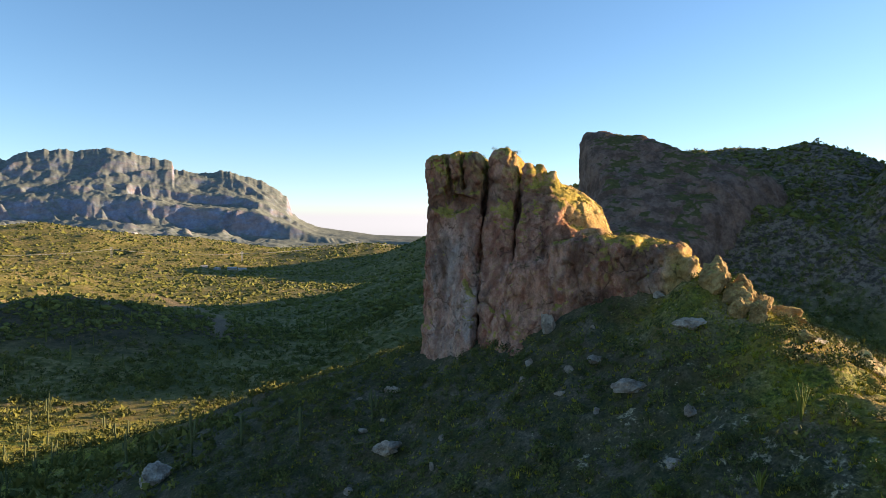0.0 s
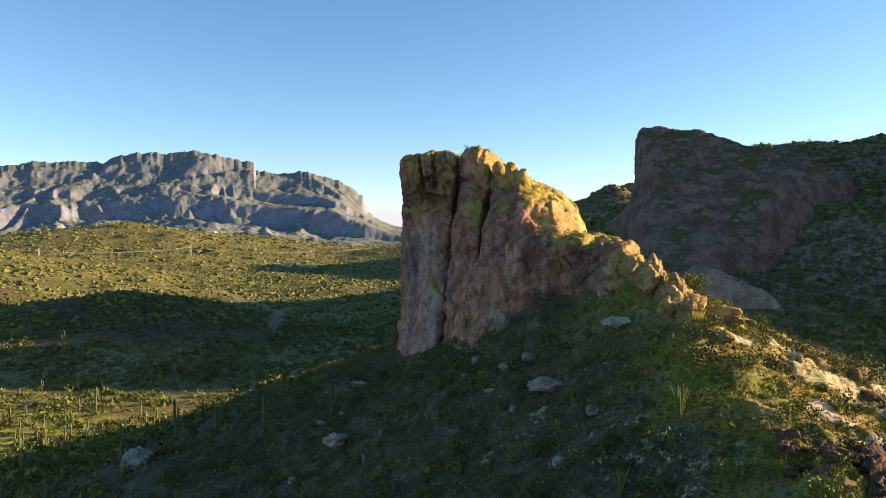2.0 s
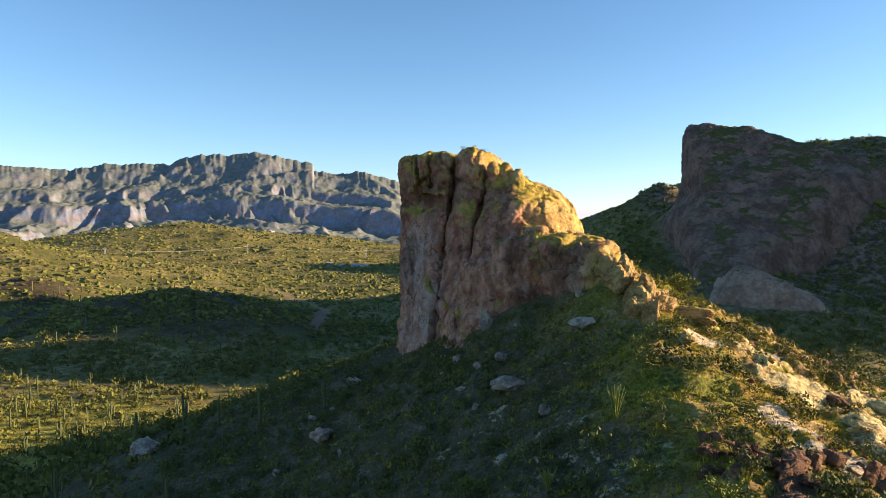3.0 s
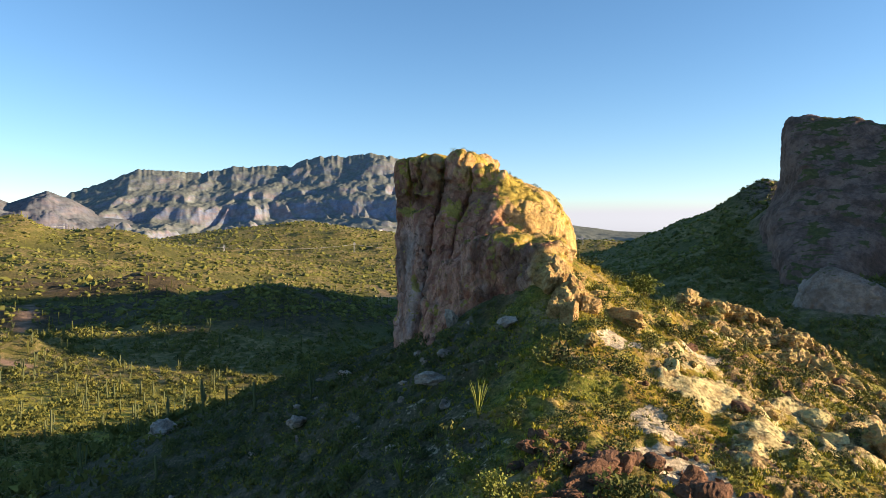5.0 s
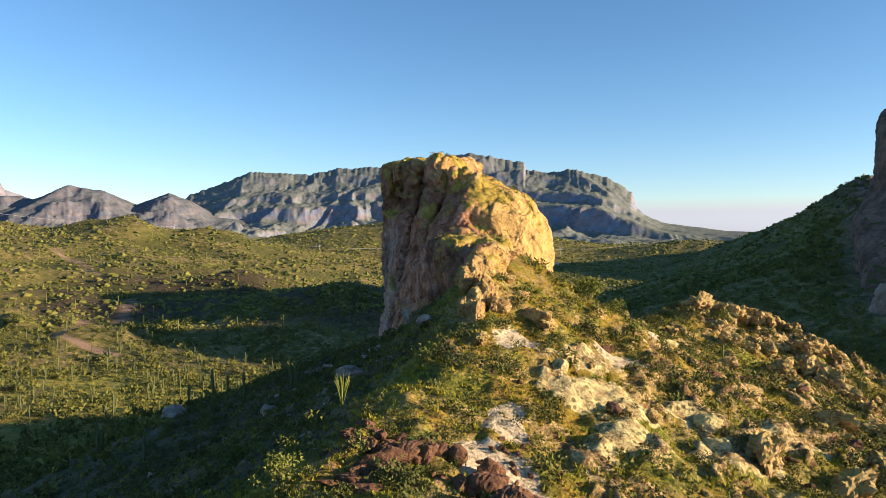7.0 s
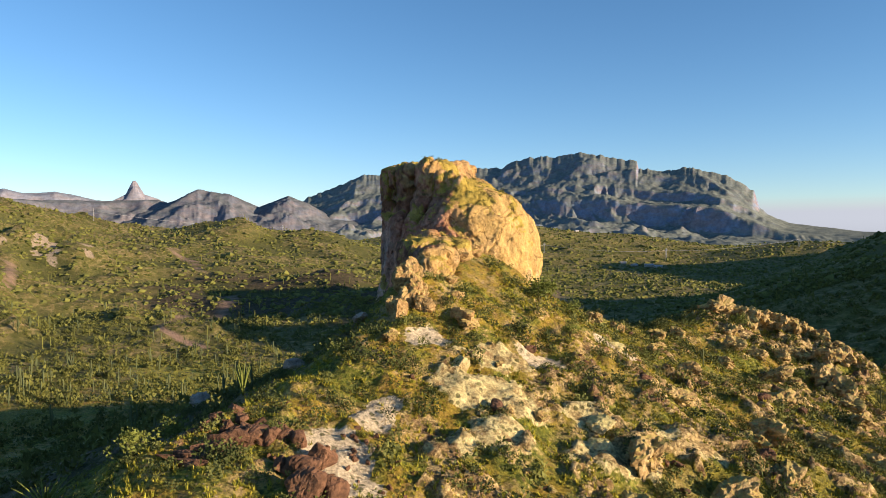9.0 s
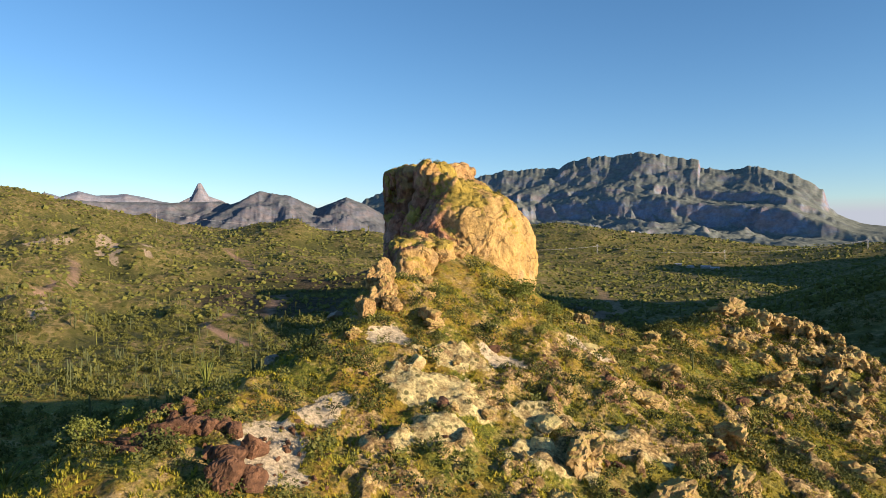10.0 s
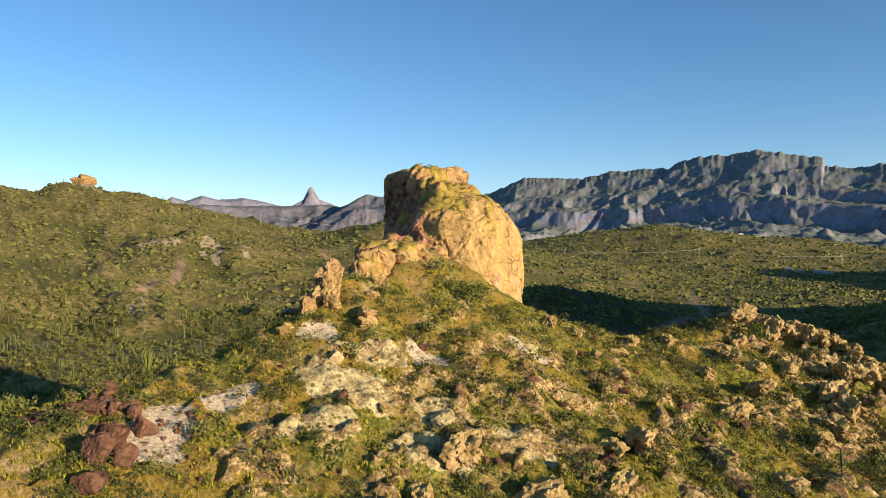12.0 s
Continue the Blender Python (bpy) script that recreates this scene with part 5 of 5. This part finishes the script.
scatter("ridge_tufts", TUFTS, x, y, prng.uniform(0.24, 0.7, len(x)), prng.uniform(0.6, 1.3, len(x)), MAT_TUFT, "yellow-green grass and flower tufts on stony soil", "grass")

x, y = pick(2600, 40, 108, 48, 215, lambda x, y: np.clip(0.3 + 1.2 * fbm2(x / 11, y / 11, 2, 48), 0, 1) * (1 - np.maximum(*bare(x, y))) * off_tower(x, y, 1.0))
scatter("ridge_bushes", BUSH_ROUND, x, y, prng.gamma(5.0, 0.13, len(x)) + 0.55, prng.uniform(0.8, 1.2, len(x)), MAT_BUSH, "dark olive bushes standing over a stony ridge flank", "shrubs")


# bushes on the tower's ledges and rim
up_faces = np.where((tn[:, 2] > 0.72) & (tv[:, 2] > 52) & (tv[:, 0] > 0))[0]
spot = tv[prng.choice(up_faces, 260)]
on_ledge = scatter("ledge_shrubs", SHRUBS, spot[:, 0], spot[:, 1], np.minimum(prng.gamma(2.5, 0.15, 260) + 0.15, 0.8), prng.uniform(0.7, 1.2, 260), MAT_SHRUB, "small green bushes rooted on rock ledges", "shrubs", spot[:, 2] - ground_z(spot[:, 0], spot[:, 1]) - 0.1)


def on_cliff(x, y):
    return (x > 92) & (x < 250) & ((560 - y) * 0.8 + (x - 150) * 0.55 < 92) & (crest(x, y, RIM, (9, 0.80), 1) > 30) & (y < 600)


def fan(n, r0, r1, power, b0=-36, b1=88):
    """Places spread over the wedge of land that lies in view."""
    r = (prng.uniform(r0 ** power, r1 ** power, n)) ** (1 / power)
    b = np.radians(prng.uniform(b0, b1, n))
    return 70 - r * np.sin(b), 20 + r * np.cos(b)


def open_land(x, y):
    track = np.full(x.shape, 1e9)
    for nodes in (*TRACKS, WASH):
        track = np.minimum(track, line_distance(x, y, nodes))
    inside = (x > -42) & (x < 114) & (y > 26) & (y < 226)
    rocky = on_cliff(x, y) | ((np.abs(x - 128) < 28) & (np.abs(y - 385) < 22))
    return ~inside & (track > 4.5) & ~rocky & (prng.uniform(size=len(x)) < 0.62 + 0.6 * fbm2(x / 45, y / 45, 3, 46))


x, y = fan(36000, 110, 560, 1.5)
m = open_land(x, y)
x, y = x[m], y[m]
scatter("valley_shrubs", BUSHES, x, y, prng.gamma(4.0, 0.27, len(x)) + 0.4, prng.uniform(0.8, 1.3, len(x)), MAT_SCRUB, "green creosote and palo verde shrubs over the valley", "shrubs")
x, y = pick(20000, 70, 430, 290, 800, lambda x, y: 0.25 + 0.9 * np.clip(fbm2(x / 30, y / 30, 3, 47) + 0.2, 0, 0.7))
m = ((x / np.maximum(y, 1)) < 0.68) & ~(on_cliff(x, y)) & ~((np.abs(x - 128) < 28) & (np.abs(y - 385) < 22))
x, y = x[m], y[m]
scatter("hill_brush", [b[:15] for b in BUSHES], x, y, prng.gamma(4.0, 0.28, len(x)) + 0.4, prng.uniform(0.7, 1.2, len(x)), MAT_SCRUB, "green brush over a stony shaded hillside", "shrubs")
x, y = fan(165000, 480, 3600, 0.85)
m = open_land(x, y)
x, y = x[m], y[m]
r = np.hypot(x, y)
scatter("plain_scrub", LUMPS, x, y, (prng.gamma(4.0, 0.24, len(x)) + 0.4) * (1.05 + r / 2000), prng.uniform(0.7, 1.3, len(x)), MAT_SCRUB, "green scrub covering the wide desert plain", "shrubs")


# ---- saguaros ----
def tube(points, radii, sides=8, ribs=0.0):
    """A round, capped, upright-ending tube through points."""
    pts = [Vector(p) for p in points]
    verts, faces = [], []
    for i, p in enumerate(pts):
        d = (pts[min(i + 1, len(pts) - 1)] - pts[max(i - 1, 0)]).normalized()
        side = d.cross(Vector((0, 1, 0.01))).normalized()
        up = side.cross(d)
        for k in range(sides):
            a = 2 * math.pi * k / sides
            r = radii[i] * (1 - ribs * (k % 2))
            verts.append(p + (side * math.cos(a) + up * math.sin(a)) * r)
    for i in range(len(pts) - 1):
        for k in range(sides):
            k2 = (k + 1) % sides
            faces.append((i * sides + k, i * sides + k2, (i + 1) * sides + k2, (i + 1) * sides + k))
    bm = bmesh.new()
    bv = [bm.verts.new(v) for v in verts]
    for f in faces:
        bm.faces.new([bv[i] for i in f])
    bm.faces.new(bv[-sides:])
    bm.faces.new(bv[:sides][::-1])
    bmesh.ops.recalc_face_normals(bm, faces=bm.faces)
    for f in bm.faces:
        f.smooth = True
    return bm


def part(name, bm, mat, parent, label=""):
    me = bpy.data.meshes.new(name)
    bm.to_mesh(me)
    bm.free()
    me.materials.append(mat)
    ob = new(name, me)
    ob.parent = parent
    return tagged(ob, label)


def saguaro(height, arms, seed):
    r = random.Random(seed)
    root = tagged(new("saguaro"), "tall green saguaro cactus with upturned arms" if arms else "single green column of a saguaro cactus", "cactus", "saguaros of the valley")
    k = height
    part("trunk", tube([(0, 0, -0.3), (0, 0, 0.3 * k), (0.03 * k, 0, 0.7 * k), (0.03 * k, 0, 0.94 * k), (0.03 * k, 0, 0.985 * k), (0.03 * k, 0, k)], [0.24, 0.29, 0.28, 0.24, 0.16, 0.05], 12, 0.14), MAT_SAGUARO, root)
    for i in range(arms):
        a, z0, up = r.uniform(0, 6.28), k * r.uniform(0.35, 0.55), k * r.uniform(0.2, 0.42)
        c, s, out = math.cos(a), math.sin(a), r.uniform(0.7, 1.1)
        pts = [(0.015 * k, 0, z0), (0.5 * out * c, 0.5 * out * s, z0 - 0.05), (out * c, out * s, z0 + 0.25), (1.05 * out * c, 1.05 * out * s, z0 + 0.5 * up), (1.05 * out * c, 1.05 * out * s, z0 + 0.95 * up), (1.05 * out * c, 1.05 * out * s, z0 + up)]
        part("arm", tube(pts, [0.14, 0.16, 0.18, 0.19, 0.15, 0.04], 10, 0.12), MAT_SAGUARO, root)
    return root


SAGUAROS = [saguaro(5.5, 0, 1), saguaro(7.0, 2, 2), saguaro(7.8, 3, 3), saguaro(6.2, 1, 4), saguaro(8.2, 4, 5)]
# the stands on the sunny flats, the far slopes and the shaded hillside; the last stand by themselves
spots = [(-134, 226), (-150, 222), (-158, 236), (-171, 228), (-128, 214), (-165, 214), (-142, 236), (-180, 240), (-150, 210), (-176, 218), (-190, 226), (-138, 204), (-120, 222), (-161, 203), (-186, 206)]
x, y = prng.uniform(-260, -110, 42), prng.uniform(150, 262, 42)
spots += list(zip(x, y))
x, y = fan(190, 230, 560, 1.4, 40, 86)
spots += list(zip(x, y))
spots += [(-24, 118), (-36, 125), (-47, 131), (-12, 119), (-62, 137), (-72, 120), (-30, 98), (-58, 108), (-85, 132), (90, 190.5), (88, 152), (66, 151), (97, 150), (52.5, 143), (102, 236), (226, 612)]
first = SAGUAROS[:]
sag_rng = random.Random(9)
for i, (px, py) in enumerate(spots):
    if -42 < px < 114 and not -75 < px < 110:
        continue
    proto = sag_rng.choice(first)
    k = sag_rng.uniform(0.65, 1.15)
    m = pose(float(px), float(py), float(ground_z(px, py)), 0, 0, sag_rng.uniform(0, 360))
    if SAGUAROS:
        SAGUAROS.pop().matrix_basis = m
    else:
        copy_thing(proto, m @ Matrix.Scale(k if i < len(spots) - 7 else 0.5 * k, 4))

# saguaros too far to count, as slender posts
posts = []
for i in range(3):
    a = np.arange(6) * math.pi / 3
    ring0, ring1, tip = np.stack([0.045 * np.cos(a), 0.045 * np.sin(a), 0 * a], 1), np.stack([0.05 * np.cos(a), 0.05 * np.sin(a), 0 * a + 0.95], 1), np.array([0, 0, 1.0])
    tri = []
    for j in range(6):
        k = (j + 1) % 6
        tri += [(ring0[j], ring0[k], ring1[k]), (ring0[j], ring1[k], ring1[j]), (ring1[j], ring1[k], tip)]
    posts.append(np.array(tri))
x, y = fan(1500, 420, 1300, 1.2, 5, 88)
m = open_land(x, y)
scatter("far_saguaros", posts, x[m], y[m], prng.uniform(4, 8, m.sum()), np.ones(m.sum()), MAT_SCRUB, "far saguaro columns dotted over hillsides", "cacti")


# ---- ocotillos and palo verde trees ----
def ocotillo(height, stems, spread, seed, label):
    r = random.Random(seed)
    root = tagged(new("ocotillo"), label, "ocotillo")
    for i in range(stems):
        a, out = r.uniform(0, 6.28), spread * r.uniform(0.35, 1.0)
        k = height * r.uniform(0.75, 1.0)
        c, s = math.cos(a), math.sin(a)
        part("stem", tube([(0, 0, -0.1), (0.25 * out * c, 0.25 * out * s, 0.33 * k), (0.6 * out * c, 0.6 * out * s, 0.7 * k), (out * c, out * s, k)], [0.07, 0.075, 0.07, 0.03], 5), MAT_TREE, root)
    return root


def place(ob, x, y, turn=0.0, k=1.0, z=None):
    ob.matrix_basis = pose(x, y, float(ground_z(x, y)) if z is None else z, 0, 0, turn) @ Matrix.Scale(k, 4)
    return ob


place(ocotillo(3.9, 16, 1.1, 3, "green ocotillo of upright thorny wands"), 36.4, 71.2)
place(ocotillo(3.2, 20, 3.0, 5, "sprawling grey-green ocotillo with wide wands"), 36.2, 48.6)
place(ocotillo(2.6, 12, 1.2, 6, "green ocotillo of upright thorny wands"), 30, 66)


def palo_verde(height, width, cards, seed, label="yellow-green palo verde tree with a fine open crown"):
    """A low tree: forked green trunk and a crown of many small leaf faces in clumps."""
    r = random.Random(seed)
    root = tagged(new("palo_verde"), label, "tree", "palo verde trees")
    limbs = []
    for i in range(5):
        a = i * 1.26 + r.uniform(-0.4, 0.4)
        c, s, o = math.cos(a), math.sin(a), width * r.uniform(0.25, 0.42)
        tip = (o * c, o * s, height * r.uniform(0.6, 0.85))
        limbs.append(tip)
        part("limb", tube([(0, 0, -0.2), (0.12 * o * c, 0.12 * o * s, 0.2 * height), (0.55 * o * c, 0.55 * o * s, 0.45 * height), tip], [0.12, 0.10, 0.07, 0.03], 6), MAT_BARK, root)
    rng = np.random.RandomState(seed)
    tri = []
    for tip in limbs + [(0, 0, height * 0.8)] + [tuple(0.6 * np.array(t)) for t in limbs]:
        for j in range(3):
            c = np.array(tip) + rng.normal(size=3) * (0.16 * width, 0.16 * width, 0.10 * height)
            b = leaf_blob(cards, seed * 7 + j + len(tri), 2, 0.8, 0.22) * (0.24 * width)
            tri.append(b + c)
    v = np.concatenate(tri).reshape(-1, 3)
    v[:, 2] = np.maximum(v[:, 2], 0.1)
    me = mesh_from("crown", v, np.arange(len(v)).reshape(-1, 3), False)
    me.materials.append(MAT_TREE)
    crown = new("crown", me)
    crown.parent = root
    return root


tree_a = place(palo_verde(3.0, 3.4, 26, 31), 43.0, 54.0)
tree_b = place(palo_verde(3.4, 4.4, 26, 32), 49.5, 119.5)
for px, py, k, turn in ((48.5, 123.5, 1.2, 70), (38.4, 60.9, 0.6, 20), (60.5, 196, 0.8, 120), (76, 183, 0.9, 30), (33, 56, 0.55, 200), (58, 114, 0.7, 10), (52, 126, 0.7, 160), (22, 70, 0.7, 250)):
    copy_thing(tree_a if turn % 20 else tree_b, pose(px, py, float(ground_z(px, py)), 0, 0, turn) @ Matrix.Scale(k, 4))


# ---- power line, and the few houses of the plain ----
MAT_STEEL = stone("grey_steel", (0.30, 0.31, 0.32), (0.42, 0.43, 0.44), None, 2.0)
MAT_WALL = stone("pale_wall", (0.30, 0.27, 0.23), (0.42, 0.39, 0.34), None, 2.0)
MAT_ROOF = stone("pale_roof", (0.28, 0.28, 0.30), (0.42, 0.42, 0.44), None, 2.0)


def box_bm(sizes):
    """Boxes, each (x, y, z, half x, half y, half z), joined in one bmesh."""
    bm = bmesh.new()
    for x, y, z, a, b, c in sizes:
        bmesh.ops.create_cube(bm, size=2, matrix=Matrix.Translation((x, y, z)) @ Matrix.Diagonal((a, b, c, 1)))
    return bm


def pylon(height):
    root = tagged(new("power_pole"), "tall grey steel power pole with a cross-arm", "power pole", "poles of the power line")
    for s in (-1, 1):
        part("post", tube([(2.6 * s, 0, -1), (2.4 * s, 0, 0.5 * height), (2.2 * s, 0, height)], [0.45, 0.38, 0.30], 8), MAT_STEEL, root)
    part("crossarm", box_bm([(0, 0, 0.88 * height, 7.5, 0.25, 0.35)]), MAT_STEEL, root)
    for s in (-7, 0, 7):
        part("insulator", tube([(s, 0, 0.88 * height - 0.3), (s, 0, 0.88 * height - 1.3), (s, 0, 0.88 * height - 2.3)], [0.18, 0.22, 0.12], 6), MAT_STEEL, root)
    return root


LINE = [(-1010, 560), (-880, 830), (-740, 1040), (-580, 1230), (-400, 1400), (-190, 1560), (60, 1700)]
HIGH = 21.0
pole = pylon(HIGH)
tops = []
for i, (px, py) in enumerate(LINE):
    a = LINE[min(i + 1, len(LINE) - 1)]
    b = LINE[max(i - 1, 0)]
    turn = math.degrees(math.atan2(a[1] - b[1], a[0] - b[0])) - 90
    m = pose(px, py, float(ground_z(px, py)), 0, 0, turn)
    if i == 0:
        pole.matrix_basis = m
    else:
        copy_thing(pole, m)
    tops.append([m @ Vector((s, 0, 0.88 * HIGH - 2.3)) for s in (-7, 0, 7)])
for p, q in zip(tops[:-1], tops[1:]):
    for a, b in zip(p, q):
        pts = [a.lerp(b, t / 8) - Vector((0, 0, 4 * 6.0 * (t / 8) * (1 - t / 8))) for t in range(9)]
        me = bpy.data.meshes.new("wire")
        bm = tube(pts, [0.08] * 9, 4)
        bm.to_mesh(me)
        bm.free()
        me.materials.append(MAT_STEEL)
        tagged(new("power_wire", me), "thin sagging wire strung between power poles", "wire", "wires of the power line")


def house(w, d, h):
    root = tagged(new("house"), "small pale low house on the desert plain", "house", "houses of the plain")
    part("wall", box_bm([(0, 0, h / 2, w / 2, d / 2, h / 2)]), MAT_WALL, root)
    bm = bmesh.new()
    v = [bm.verts.new(c) for c in ((-w / 2 - 0.5, -d / 2 - 0.5, h), (w / 2 + 0.5, -d / 2 - 0.5, h), (w / 2 + 0.5, d / 2 + 0.5, h), (-w / 2 - 0.5, d / 2 + 0.5, h), (-w / 2 - 0.5, 0, h + d * 0.22), (w / 2 + 0.5, 0, h + d * 0.22))]
    for f in ((0, 1, 5, 4), (2, 3, 4, 5), (0, 4, 3), (1, 2, 5), (3, 2, 1, 0)):
        bm.faces.new([v[i] for i in f])
    part("roof", bm, MAT_ROOF, root)
    for s in (-1, 1):
        part("window", box_bm([(s * w * 0.25, -d / 2 - 0.03, h * 0.55, 0.8, 0.05, 0.6)]), MAT_STEEL, root)
    return root


home = house(14, 9, 3.2)
home.matrix_basis = pose(-352, 1232, float(ground_z(-352, 1232)), 0, 0, 20)
for px, py, turn, k in ((-395, 1228, 80, 0.9), (-372, 1240, 10, 1.1), (-420, 1236, 40, 0.8), (-640, 1560, 30, 0.9), (-700, 1600, 70, 0.8)):
    copy_thing(home, pose(px, py, float(ground_z(px, py)), 0, 0, turn) @ Matrix.Scale(k, 4))
